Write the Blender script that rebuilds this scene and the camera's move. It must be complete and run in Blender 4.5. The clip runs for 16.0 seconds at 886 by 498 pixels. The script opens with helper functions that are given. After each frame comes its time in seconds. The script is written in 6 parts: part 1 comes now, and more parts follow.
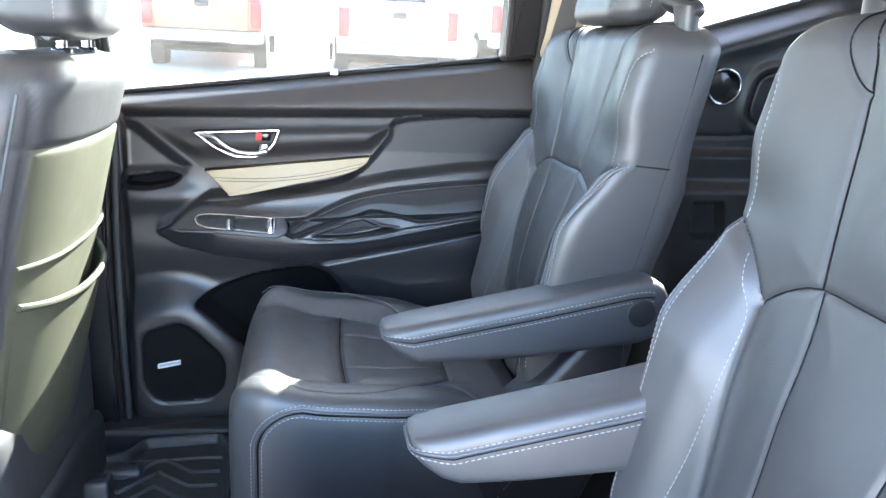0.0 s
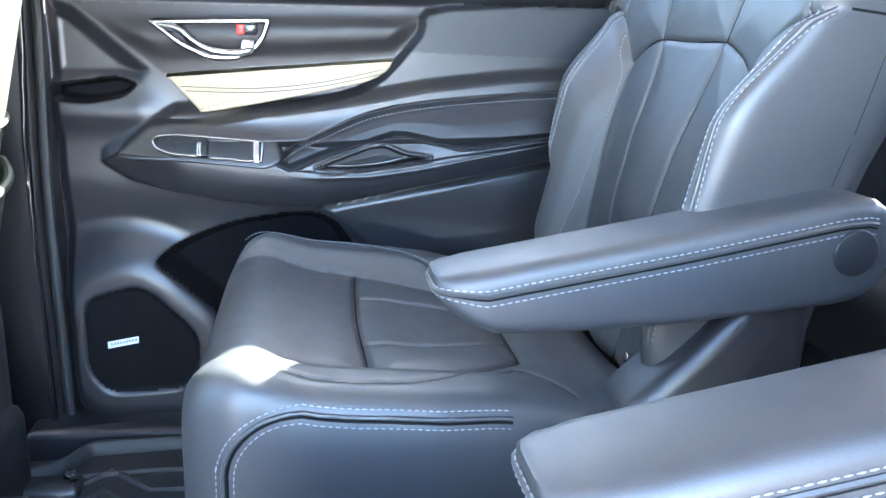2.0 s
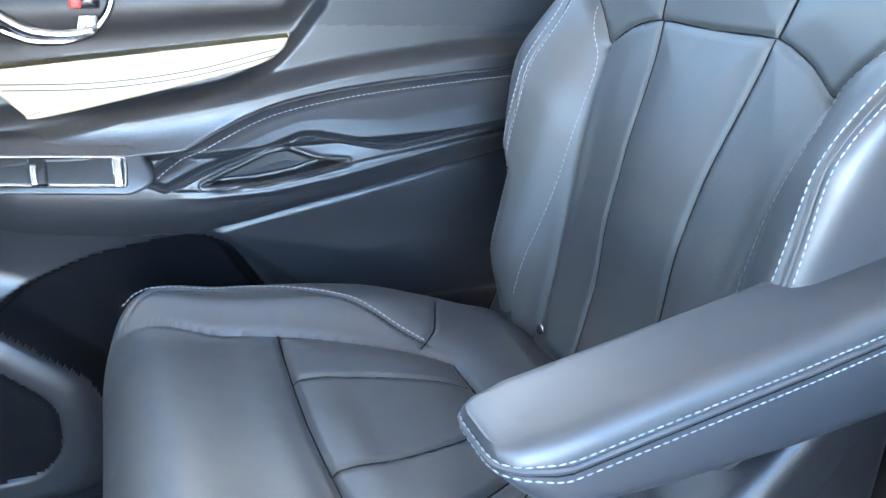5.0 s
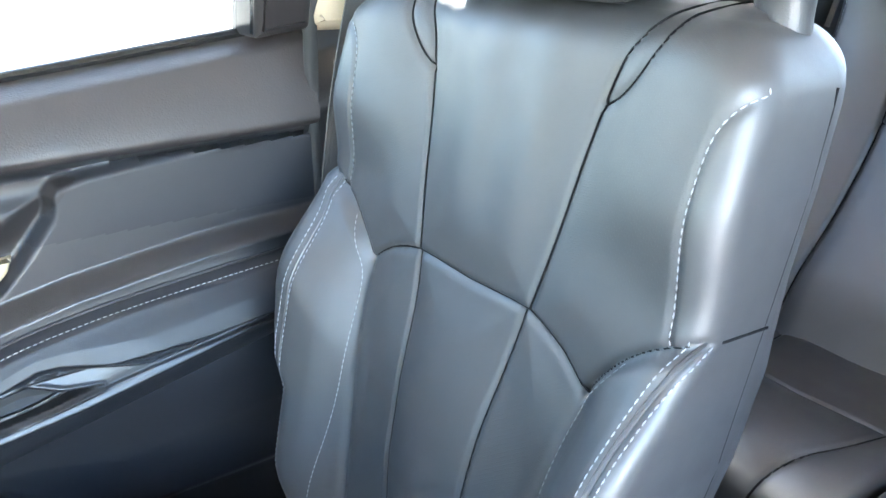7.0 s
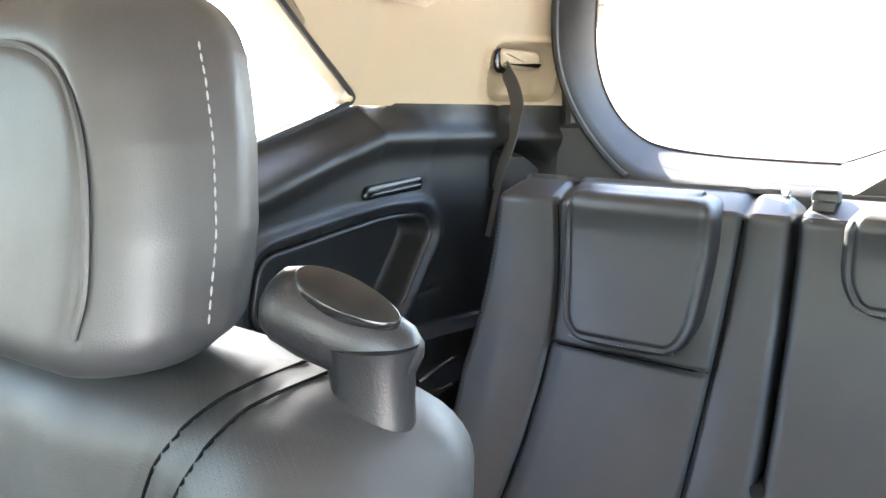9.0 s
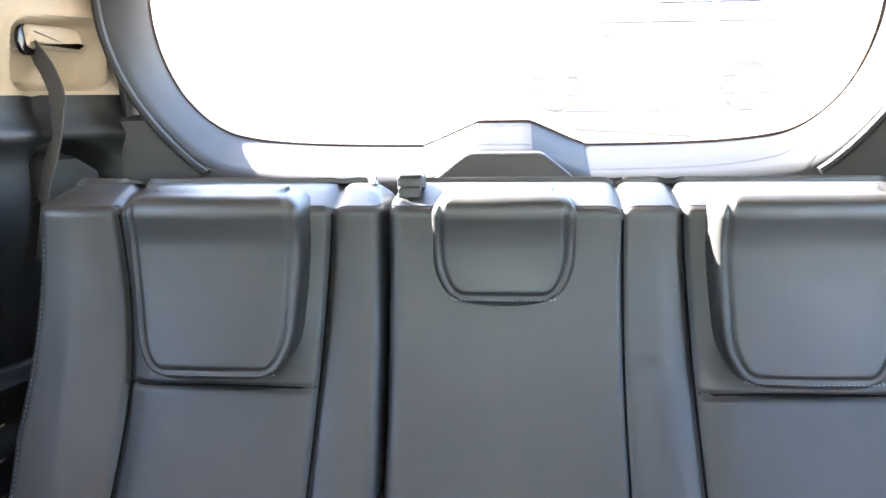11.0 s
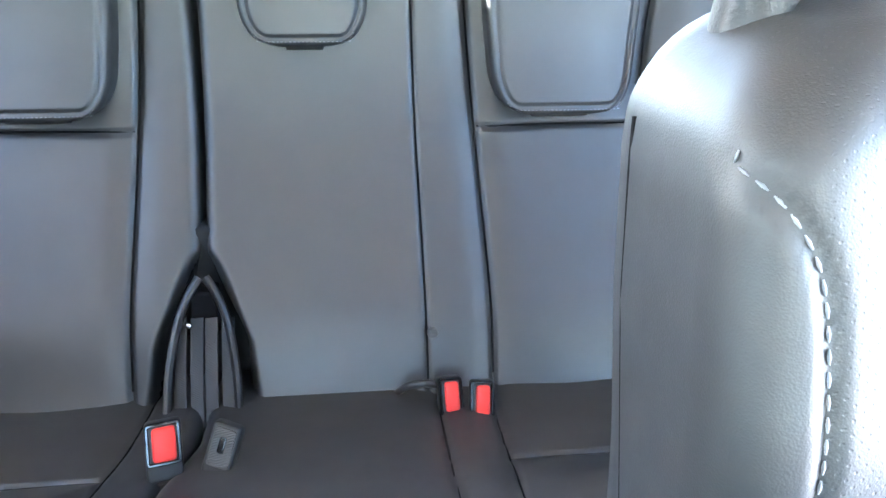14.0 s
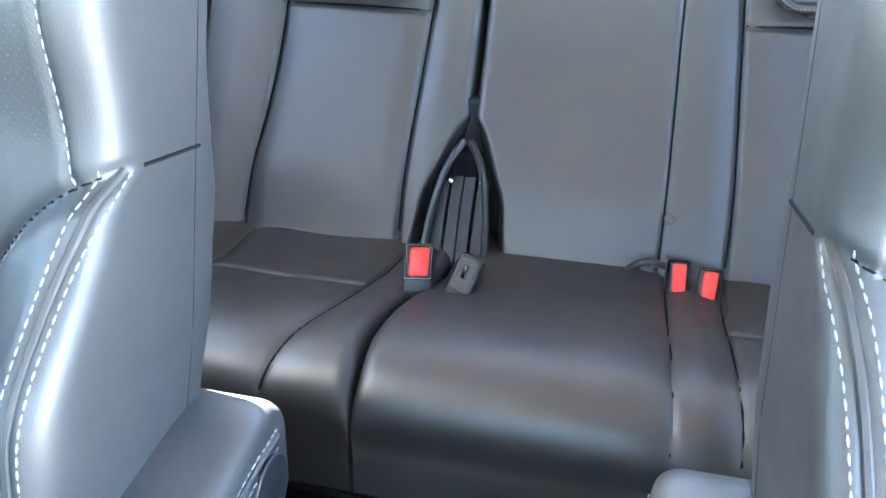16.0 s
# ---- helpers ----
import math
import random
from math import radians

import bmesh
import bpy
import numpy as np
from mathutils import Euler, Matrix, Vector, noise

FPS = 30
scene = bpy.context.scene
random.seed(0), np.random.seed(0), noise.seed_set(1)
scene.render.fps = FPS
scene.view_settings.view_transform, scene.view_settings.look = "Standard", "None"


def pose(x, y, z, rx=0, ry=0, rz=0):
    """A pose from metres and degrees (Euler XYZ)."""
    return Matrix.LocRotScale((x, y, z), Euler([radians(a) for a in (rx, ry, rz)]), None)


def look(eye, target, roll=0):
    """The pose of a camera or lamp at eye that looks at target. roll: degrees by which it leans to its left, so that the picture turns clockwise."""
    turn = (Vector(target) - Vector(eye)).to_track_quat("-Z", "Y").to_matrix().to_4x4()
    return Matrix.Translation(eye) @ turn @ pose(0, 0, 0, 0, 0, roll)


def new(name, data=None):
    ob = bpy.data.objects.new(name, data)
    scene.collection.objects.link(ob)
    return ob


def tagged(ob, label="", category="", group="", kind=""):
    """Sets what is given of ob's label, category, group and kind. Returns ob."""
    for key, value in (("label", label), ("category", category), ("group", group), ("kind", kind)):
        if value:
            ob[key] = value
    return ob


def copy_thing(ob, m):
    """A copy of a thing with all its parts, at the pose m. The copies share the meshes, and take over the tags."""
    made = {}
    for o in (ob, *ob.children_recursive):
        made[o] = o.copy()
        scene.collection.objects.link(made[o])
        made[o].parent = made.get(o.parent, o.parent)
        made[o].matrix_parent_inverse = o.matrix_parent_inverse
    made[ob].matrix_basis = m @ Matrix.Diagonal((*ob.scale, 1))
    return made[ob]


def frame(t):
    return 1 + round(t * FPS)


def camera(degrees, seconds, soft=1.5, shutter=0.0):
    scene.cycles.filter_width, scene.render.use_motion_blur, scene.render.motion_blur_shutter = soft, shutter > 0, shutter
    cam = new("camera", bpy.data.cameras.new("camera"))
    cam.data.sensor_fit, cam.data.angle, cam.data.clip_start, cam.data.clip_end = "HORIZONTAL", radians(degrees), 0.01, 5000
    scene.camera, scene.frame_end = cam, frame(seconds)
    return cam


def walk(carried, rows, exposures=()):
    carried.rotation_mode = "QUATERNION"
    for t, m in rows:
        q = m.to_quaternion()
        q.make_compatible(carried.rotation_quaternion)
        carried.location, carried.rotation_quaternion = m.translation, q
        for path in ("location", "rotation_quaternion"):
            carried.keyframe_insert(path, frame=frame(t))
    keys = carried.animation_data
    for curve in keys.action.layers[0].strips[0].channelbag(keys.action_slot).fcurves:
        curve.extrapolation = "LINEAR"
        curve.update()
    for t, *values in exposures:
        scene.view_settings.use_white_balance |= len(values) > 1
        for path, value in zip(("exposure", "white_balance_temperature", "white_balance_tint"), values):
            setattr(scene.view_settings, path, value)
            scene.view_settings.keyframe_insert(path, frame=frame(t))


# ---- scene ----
cam = camera(60.0, 16.0)
PATH = [
    (0, (-0.011, -0.857, 0.861), (0.33, 1.046, 0.349), 2.8),
    (0.5, (-0.019, -0.767, 0.819), (0.323, 1.131, 0.289), 2.8),
    (1, (-0.019, -0.611, 0.733), (0.321, 1.286, 0.197), 2.7),
    (1.5, (-0.034, -0.515, 0.711), (0.301, 1.382, 0.172), 2.8),
    (2, (-0.013, -0.461, 0.677), (0.327, 1.431, 0.128), 2.8),
    (2.5, (-0.017, -0.381, 0.667), (0.358, 1.504, 0.115), 2.8),
    (3, (-0.061, -0.283, 0.684), (0.414, 1.578, 0.125), 2.7),
    (5.5, (-0.082, -0.168, 0.761), (0.681, 1.517, 0.001), 2.5),
    (6, (-0.007, -0.144, 0.805), (0.819, 1.505, 0.031), 2.0),
    (6.5, (-0.018, -0.11, 0.878), (1.024, 1.396, 0.075), 2.3),
    (7, (0.035, -0.085, 0.947), (1.145, 1.397, 0.192), 1.4),
    (7.5, (0.061, -0.054, 0.998), (1.314, 1.379, 0.385), 1.5),
    (8, (0.108, -0.035, 1.028), (1.519, 1.315, 0.597), 1.5),
    (8.5, (0.162, -0.027, 1.038), (1.701, 1.197, 0.676), 1.2),
    (9, (0.259, 0.003, 1.026), (1.924, 1.055, 0.676), 1.3),
    (9.5, (0.326, 0.02, 1.024), (2.144, 0.78, 0.68), 0.8),
    (10, (0.381, 0.021, 1.029), (2.286, 0.525, 0.686), 0.3),
    (12.5, (0.431, -0.044, 1.009), (2.335, -0.252, 0.433), 0.0),
    (13, (0.406, -0.054, 1.019), (2.249, -0.28, 0.275), 0.3),
    (13.5, (0.326, -0.06, 0.963), (2.161, -0.287, 0.201), 0.4),
    (14, (0.256, -0.054, 0.922), (2.1, -0.282, 0.182), 0.6),
    (14.5, (0.224, -0.063, 0.916), (2.058, -0.201, 0.131), 0.7),
    (15, (0.183, -0.073, 0.875), (2.019, -0.092, 0.082), 0.9),
    (15.5, (0.151, -0.087, 0.843), (1.977, 0.075, 0.045), 1.0),
    (16, (0.121, -0.072, 0.828), (1.903, 0.342, 0.02), 1.3),
]
walk(cam, [(t, look(eye, target, roll)) for t, eye, target, roll in PATH], [
    (0.0, 5.5, 6300, 14), (1.5, 5.95, 6050, 14), (3.0, 6.28, 5850, 9), (6.0, 6.38, 5900, 10), (7.5, 6.0, 6400, 10),
    (9.0, 5.55, 6800, 12), (10.0, 5.7, 6600, 12), (12.5, 5.82, 6400, 16), (13.0, 6.35, 6100, 8), (14.0, 6.42, 6100, 10), (15.0, 6.36, 6000, 9), (16.0, 6.52, 6000, 8)])

# ---- light ----
SUN_ELEVATION, SUN_AZIMUTH = 34.7, 55.8      # degrees; azimuth from the car's rear towards the far side
world = bpy.data.worlds.new("world")
scene.world = world
world.use_nodes = True
wn = world.node_tree.nodes
sky = wn.new("ShaderNodeTexSky")
sky.sky_type, sky.sun_disc = "NISHITA", False
sky.sun_elevation, sky.sun_rotation = radians(SUN_ELEVATION), radians(90 - SUN_AZIMUTH)
world.node_tree.links.new(sky.outputs[0], wn["Background"].inputs[0])
wn["Background"].inputs[1].default_value = 0.10
sun_way = Vector((math.cos(radians(SUN_ELEVATION)) * math.cos(radians(SUN_AZIMUTH)),
                  math.cos(radians(SUN_ELEVATION)) * math.sin(radians(SUN_AZIMUTH)),
                  math.sin(radians(SUN_ELEVATION))))
lamp = bpy.data.lights.new("sun", "SUN")
lamp.energy, lamp.angle, lamp.color = 5.0, radians(0.5), (1.0, 0.95, 0.87)
sun = new("sun", lamp)
sun.rotation_euler = sun_way.to_track_quat("Z", "Y").to_euler()
sun.location = sun_way * 8


# ---- materials ----
def material(name, color, rough=0.5, metal=0.0, grain=0.0, grain_size=400.0, spots=0.12, spot_size=9.0, spec=0.5,
             pattern="noise", holes=0.0, emit=0.0, coat=0.0, sheen=0.0):
    m = bpy.data.materials.new(name)
    m.use_nodes = True
    n, link = m.node_tree.nodes, m.node_tree.links.new
    b = n["Principled BSDF"]
    b.inputs["Metallic"].default_value = metal
    b.inputs["Specular IOR Level"].default_value = spec
    b.inputs["Coat Weight"].default_value = coat
    b.inputs["Sheen Weight"].default_value = sheen
    coord = n.new("ShaderNodeTexCoord")
    big = n.new("ShaderNodeTexNoise")
    big.inputs["Scale"].default_value, big.inputs["Detail"].default_value = spot_size, 5
    link(coord.outputs["Object"], big.inputs["Vector"])
    ramp = n.new("ShaderNodeMapRange")
    ramp.inputs["To Min"].default_value, ramp.inputs["To Max"].default_value = 1 - spots, 1 + spots
    link(big.outputs["Fac"], ramp.inputs["Value"])
    mix = n.new("ShaderNodeVectorMath")
    mix.operation = "SCALE"
    mix.inputs[0].default_value = color
    link(ramp.outputs[0], mix.inputs["Scale"])
    link(mix.outputs[0], b.inputs["Base Color"])
    rr = n.new("ShaderNodeMapRange")
    rr.inputs["To Min"].default_value, rr.inputs["To Max"].default_value = max(rough - 0.09, 0.02), min(rough + 0.09, 1)
    wear = n.new("ShaderNodeTexNoise")
    wear.inputs["Scale"].default_value, wear.inputs["Detail"].default_value = spot_size * 3.3, 4
    link(coord.outputs["Object"], wear.inputs["Vector"])
    link(wear.outputs["Fac"], rr.inputs["Value"])
    link(rr.outputs[0], b.inputs["Roughness"])
    last = None
    if grain:
        if pattern == "leather":
            tex = n.new("ShaderNodeTexVoronoi")
            tex.feature = "SMOOTH_F1"
            out = tex.outputs["Distance"]
        elif pattern == "weave":
            tex = n.new("ShaderNodeTexWave")
            tex.inputs["Distortion"].default_value = 0.6
            out = tex.outputs["Fac"]
        else:
            tex = n.new("ShaderNodeTexNoise")
            tex.inputs["Detail"].default_value = 3
            out = tex.outputs["Fac"]
        tex.inputs["Scale"].default_value = grain_size
        link(coord.outputs["Object"], tex.inputs["Vector"])
        bump = n.new("ShaderNodeBump")
        bump.inputs["Strength"].default_value, bump.inputs["Distance"].default_value = grain, 0.0006
        link(out, bump.inputs["Height"])
        soft = n.new("ShaderNodeBump")
        soft.inputs["Strength"].default_value, soft.inputs["Distance"].default_value = 0.25, 0.004
        link(big.outputs["Fac"], soft.inputs["Height"])
        link(soft.outputs[0], bump.inputs["Normal"])
        last = bump
    if holes:
        # regular perforation: rows of round holes about 4 mm apart on the YZ and XY planes
        sep = n.new("ShaderNodeSeparateXYZ")
        link(coord.outputs["Object"], sep.inputs[0])
        def wave(sock, k):
            a = n.new("ShaderNodeMath"); a.operation = "MULTIPLY"; a.inputs[1].default_value = k
            link(sock, a.inputs[0])
            c = n.new("ShaderNodeMath"); c.operation = "SINE"
            link(a.outputs[0], c.inputs[0])
            return c.outputs[0]
        up = n.new("ShaderNodeMath"); up.operation = "ADD"
        link(sep.outputs["X"], up.inputs[0]); link(sep.outputs["Z"], up.inputs[1])
        pr = n.new("ShaderNodeMath"); pr.operation = "MULTIPLY"
        link(wave(sep.outputs["Y"], holes), pr.inputs[0]); link(wave(up.outputs[0], holes), pr.inputs[1])
        cut = n.new("ShaderNodeMapRange")
        cut.inputs["From Min"].default_value, cut.inputs["From Max"].default_value = 0.70, 0.95
        link(pr.outputs[0], cut.inputs["Value"])
        hb = n.new("ShaderNodeBump")
        hb.invert = True
        hb.inputs["Strength"].default_value, hb.inputs["Distance"].default_value = 0.22, 0.001
        link(cut.outputs[0], hb.inputs["Height"])
        if last:
            link(last.outputs[0], hb.inputs["Normal"])
        last = hb
    if last:
        link(last.outputs[0], b.inputs["Normal"])
    if emit:
        b.inputs["Emission Color"].default_value = (*color, 1)
        b.inputs["Emission Strength"].default_value = emit
    return m


def glass(name, tint, dust=0.0):
    m = bpy.data.materials.new(name)
    m.use_nodes = True
    n, link = m.node_tree.nodes, m.node_tree.links.new
    n.remove(n["Principled BSDF"])
    clear, shine, mix, face, power, fres = (n.new("ShaderNode" + k) for k in ("BsdfTransparent", "BsdfGlossy", "MixShader", "LayerWeight", "Math", "Math"))
    clear.inputs[0].default_value = (*tint, 1)
    shine.inputs["Roughness"].default_value = 0.01
    power.operation, fres.operation = "POWER", "MULTIPLY_ADD"
    power.inputs[1].default_value, fres.inputs[1].default_value, fres.inputs[2].default_value = 5.0, 0.45, 0.02
    link(face.outputs["Facing"], power.inputs[0]); link(power.outputs[0], fres.inputs[0])
    link(fres.outputs[0], mix.inputs[0]); link(clear.outputs[0], mix.inputs[1]); link(shine.outputs[0], mix.inputs[2])
    # a thin film of dust that scatters sunlight
    film, haze, cover = n.new("ShaderNodeMixShader"), n.new("ShaderNodeBsdfTranslucent"), n.new("ShaderNodeTexNoise")
    haze.inputs[0].default_value = (0.8, 0.78, 0.72, 1)
    cover.inputs["Scale"].default_value, cover.inputs["Detail"].default_value = 14, 4
    amount = n.new("ShaderNodeMath")
    amount.operation = "MULTIPLY"
    amount.inputs[1].default_value = dust * 2
    link(cover.outputs["Fac"], amount.inputs[0]); link(amount.outputs[0], film.inputs[0])
    link(mix.outputs[0], film.inputs[1]); link(haze.outputs[0], film.inputs[2])
    link(film.outputs[0], n["Material Output"].inputs[0])
    return m


LEATHER = material("black_leather", (0.0345, 0.0350, 0.0375), 0.49, grain=0.16, grain_size=1500, pattern="leather", spots=0.14, spot_size=11, spec=0.78)
PERF = material("perforated_leather", (0.0335, 0.0350, 0.0375), 0.50, grain=0.16, grain_size=1500, pattern="leather", spots=0.10, spot_size=11, holes=1250, spec=0.78)
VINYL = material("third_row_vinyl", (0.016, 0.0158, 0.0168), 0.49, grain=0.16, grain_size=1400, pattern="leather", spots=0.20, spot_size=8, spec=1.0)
THREAD = material("pale_thread", (0.25, 0.26, 0.285), 0.7, grain=0.3, grain_size=1500)
DARK_THREAD = material("grey_thread", (0.26, 0.27, 0.28), 0.7)
SEAM = material("seam_shadow_thread", (0.008, 0.008, 0.009), 0.9, spec=0.1)
SWITCH = material("matt_black_switch", (0.010, 0.010, 0.011), 0.55, grain=0.3, grain_size=700, spec=0.3)
PLASTIC = material("black_plastic", (0.0165, 0.0165, 0.0190), 0.38, grain=0.35, grain_size=700, spots=0.12, spec=0.58)
QUARTER = material("quarter_trim_plastic", (0.0135, 0.0138, 0.0150), 0.42, grain=0.35, grain_size=700, spots=0.10, spec=0.5)
SOFT = material("soft_touch_black", (0.031, 0.0265, 0.026), 0.50, grain=0.4, grain_size=500, pattern="leather", spots=0.08, spec=0.5)
TRIM = material("satin_dark_trim", (0.0175, 0.0155, 0.0158), 0.42, grain=0.2, grain_size=300, spots=0.12, spec=0.30)
GLOSS = material("gloss_black", (0.012, 0.012, 0.013), 0.16, spots=0.1, spec=0.5)
DOOR_LEATHER = material("door_pad_leather", (0.016, 0.017, 0.0205), 0.42, grain=0.22, grain_size=1500, pattern="leather", spots=0.10, spot_size=14, spec=0.36)
DOOR_PERF = material("door_perforated_leather", (0.019, 0.020, 0.0235), 0.44, grain=0.22, grain_size=1500, pattern="leather", spots=0.10, spot_size=14, holes=1250, spec=0.36)
# near-black colour that paints shade into recesses and gaps
PIT = material("recess_shade_black", (0.006, 0.006, 0.007), 0.95, grain=0.5, grain_size=600, spec=0.1)
MESH = material("speaker_mesh", (0.005, 0.005, 0.006), 0.8, grain=0.8, grain_size=420, pattern="leather", spots=0.2, spec=0.12)
CREAM = material("cream_leather", (0.36, 0.295, 0.19), 0.48, grain=0.35, grain_size=700, pattern="leather", spots=0.07)
BEIGE = material("beige_pillar_plastic", (0.45, 0.375, 0.27), 0.62, grain=0.35, grain_size=500, spots=0.06)
LINER = material("beige_headliner", (0.60, 0.52, 0.40), 0.9, grain=0.5, grain_size=900, spots=0.06)
CHROME = material("satin_chrome", (0.40, 0.40, 0.42), 0.20, metal=1.0, spots=0.05)
RED = material("red_plastic", (0.80, 0.035, 0.025), 0.38, spots=0.08)
CARPET = material("black_carpet", (0.020, 0.020, 0.021), 0.95, grain=1.0, grain_size=600, spots=0.25, spot_size=30, spec=0.2)
RUBBER = material("black_rubber_mat", (0.022, 0.023, 0.024), 0.62, grain=0.4, grain_size=500, spots=0.2, spot_size=20)
WEB = material("grey_belt_webbing", (0.075, 0.071, 0.068), 0.75, grain=0.7, grain_size=260, pattern="weave", spots=0.08)
BLACK_WEB = material("black_webbing", (0.030, 0.030, 0.032), 0.5, grain=0.7, grain_size=260, pattern="weave", spots=0.08)
GATE = material("grey_tailgate_plastic", (0.030, 0.0295, 0.030), 0.50, grain=0.3, grain_size=500, spots=0.1, spec=0.4)
EDGE = material("brown_glass_edging", (0.05, 0.03, 0.02), 0.6, spots=0.2)
CLEAR = glass("windscreen_glass", (0.76, 0.79, 0.77), 0.004)
WHITE = material("white_label", (0.72, 0.74, 0.78), 0.35, spots=0.05)
BODY = material("dark_car_body", (0.03, 0.032, 0.035), 0.3, spots=0.1, coat=0.5)
GLASS = glass("window_glass", (0.53, 0.56, 0.55), 0.006)
PRIVACY = glass("rear_window_glass", (0.70, 0.71, 0.71), 0.012)
# paler and yellower than the black leather: sunlight put into the vinyl's colour
SEATBACK = material("sunlit_tone_seat_back_vinyl", (0.066, 0.066, 0.043), 0.55, grain=0.35, grain_size=800, pattern="leather", spots=0.18, spot_size=8, spec=0.5)
GROUND = material("pale_concrete", (0.40, 0.365, 0.34), 0.9, grain=0.8, grain_size=30, spots=0.25, spot_size=0.6)
TAN_PAINT = material("copper_truck_paint", (0.30, 0.12, 0.06), 0.35, spots=0.1, coat=0.6)
WHITE_PAINT = material("white_truck_paint", (0.72, 0.72, 0.72), 0.3, spots=0.05, coat=0.6)
DARK_PAINT = material("silver_suv_paint", (0.42, 0.43, 0.44), 0.3, spots=0.1, coat=0.6)
TYRE = material("tyre_rubber", (0.018, 0.018, 0.018), 0.85, spots=0.2)
LIGHT_RED = material("tail_light_red", (0.6, 0.02, 0.02), 0.2, spots=0.05)


# ---- building helpers ----
ORIGIN, FLIP, WARP = {}, [False], [None]


def rear_trim(x, y, z):
    """The body widens and rises a little towards its rear corners."""
    b = max(x - 0.65, 0.0)
    return x + 0.028 * b, y * (1 + 0.022 * min(b, 1.0)), z + 0.015 * b


def bench_seat(x, y, z):
    """Where the third row stands on the raised rear floor."""
    return x - 0.015, 0.958 * y, z + 0.012 + 0.012 * min(max((0.69 - z) / 0.3, 0.0), 1.0)


def thing(name, label, category, at=(0, 0, 0), group="", kind=""):
    ob = new(name)
    y = -at[1] if FLIP[0] else at[1]
    ob.location = (at[0], y, at[2])
    ob.empty_display_size = 0.05
    ORIGIN[ob.name] = Vector((at[0], y, at[2]))
    return tagged(ob, label, category, group, kind)


def part(name, geo, mats, parent=None, label="", smooth=True, angle=45, category="", kind=""):
    """Link a bmesh or (verts, faces[, slots]) in world metres as one mesh object under its thing."""
    me = bpy.data.meshes.new(name)
    mats = mats if isinstance(mats, (list, tuple)) else [mats]
    if isinstance(geo, bmesh.types.BMesh):
        geo.to_mesh(me)
        geo.free()
        slots = None
    else:
        verts, faces = geo[0], geo[1]
        if WARP[0]:
            verts = [WARP[0](*v) for v in verts]
        slots = geo[2] if len(geo) > 2 else None
        me.from_pydata([tuple(map(float, v)) for v in verts], [], [tuple(map(int, f)) for f in faces])
    if FLIP[0]:
        me.transform(Matrix.Diagonal((1, -1, 1, 1)))
    for m in mats:
        me.materials.append(m)
    if slots is not None:
        me.polygons.foreach_set("material_index", np.array(slots, dtype=np.int32))
    bm = bmesh.new()
    bm.from_mesh(me)
    bmesh.ops.recalc_face_normals(bm, faces=bm.faces)
    bm.to_mesh(me)
    bm.free()
    me.update()
    if smooth:
        me.polygons.foreach_set("use_smooth", [True] * len(me.polygons))
        me.set_sharp_from_angle(angle=radians(angle))
    ob = new(name, me)
    if parent is not None:
        o = ORIGIN[parent.name]
        me.transform(Matrix.Translation(-o))
        ORIGIN[ob.name] = o
        ob.parent = parent
    else:
        ORIGIN[ob.name] = Vector((0, 0, 0))
    return tagged(ob, label, category, "", kind)


def join(*geos):
    verts, faces, slots, n = [], [], [], 0
    for k, g in enumerate(geos):
        verts.extend([tuple(v) for v in g[0]])
        faces.extend([tuple(i + n for i in f) for f in g[1]])
        slots.extend(list(g[2]) if len(g) > 2 else [0] * len(g[1]))
        n += len(g[0])
    return verts, faces, slots


def sstep(a, b, x):
    t = np.clip((np.asarray(x, float) - a) / (b - a), 0, 1)
    return t * t * (3 - 2 * t)


def seg_dist(P, line):
    """Distance of points P (n, 2) to a polyline."""
    P, L = np.asarray(P, float), np.asarray(line, float)
    A, D = L[:-1], L[1:] - L[:-1]
    DD = np.maximum((D * D).sum(1), 1e-12)
    out = []
    for k in range(0, len(P), 20000):
        Q = P[k:k + 20000, None, :] - A[None]
        t = ((Q * D[None]).sum(2) / DD).clip(0, 1)
        R = Q - t[:, :, None] * D[None]
        out.append(np.sqrt((R * R).sum(2).min(1)))
    return np.concatenate(out)


def inside(P, poly):
    P, L = np.asarray(P, float), np.asarray(poly, float)
    M = np.roll(L, -1, 0)
    rise = np.where(np.abs(M[:, 1] - L[:, 1]) < 1e-12, 1e-12, M[:, 1] - L[:, 1])
    out = []
    for k in range(0, len(P), 20000):
        x, y = P[k:k + 20000, :1], P[k:k + 20000, 1:]
        cross = (L[None, :, 1] > y) != (M[None, :, 1] > y)
        xi = L[None, :, 0] + (y - L[None, :, 1]) * ((M[:, 0] - L[:, 0]) / rise)[None]
        out.append((cross & (x < xi)).sum(1) % 2 == 1)
    return np.concatenate(out)


def sdf(P, poly):
    """Signed distance to a closed outline, positive inside."""
    d = seg_dist(P, [*poly, poly[0]])
    return np.where(inside(P, poly), d, -d)


def curve(pts, n=8, closed=False):
    """Catmull-Rom through the points."""
    p = [np.array(q, float) for q in pts]
    out = []
    m = len(p) if closed else len(p) - 1
    for i in range(m):
        if closed:
            a, b, c, d = p[i - 1], p[i], p[(i + 1) % len(p)], p[(i + 2) % len(p)]
        else:
            a, b, c, d = p[max(i - 1, 0)], p[i], p[i + 1], p[min(i + 2, len(p) - 1)]
        for k in range(n):
            t = k / n
            out.append(0.5 * ((2 * b) + (c - a) * t + (2 * a - 5 * b + 4 * c - d) * t * t + (3 * b - a - 3 * c + d) * t ** 3))
    if not closed:
        out.append(p[-1])
    return [tuple(q) for q in out]


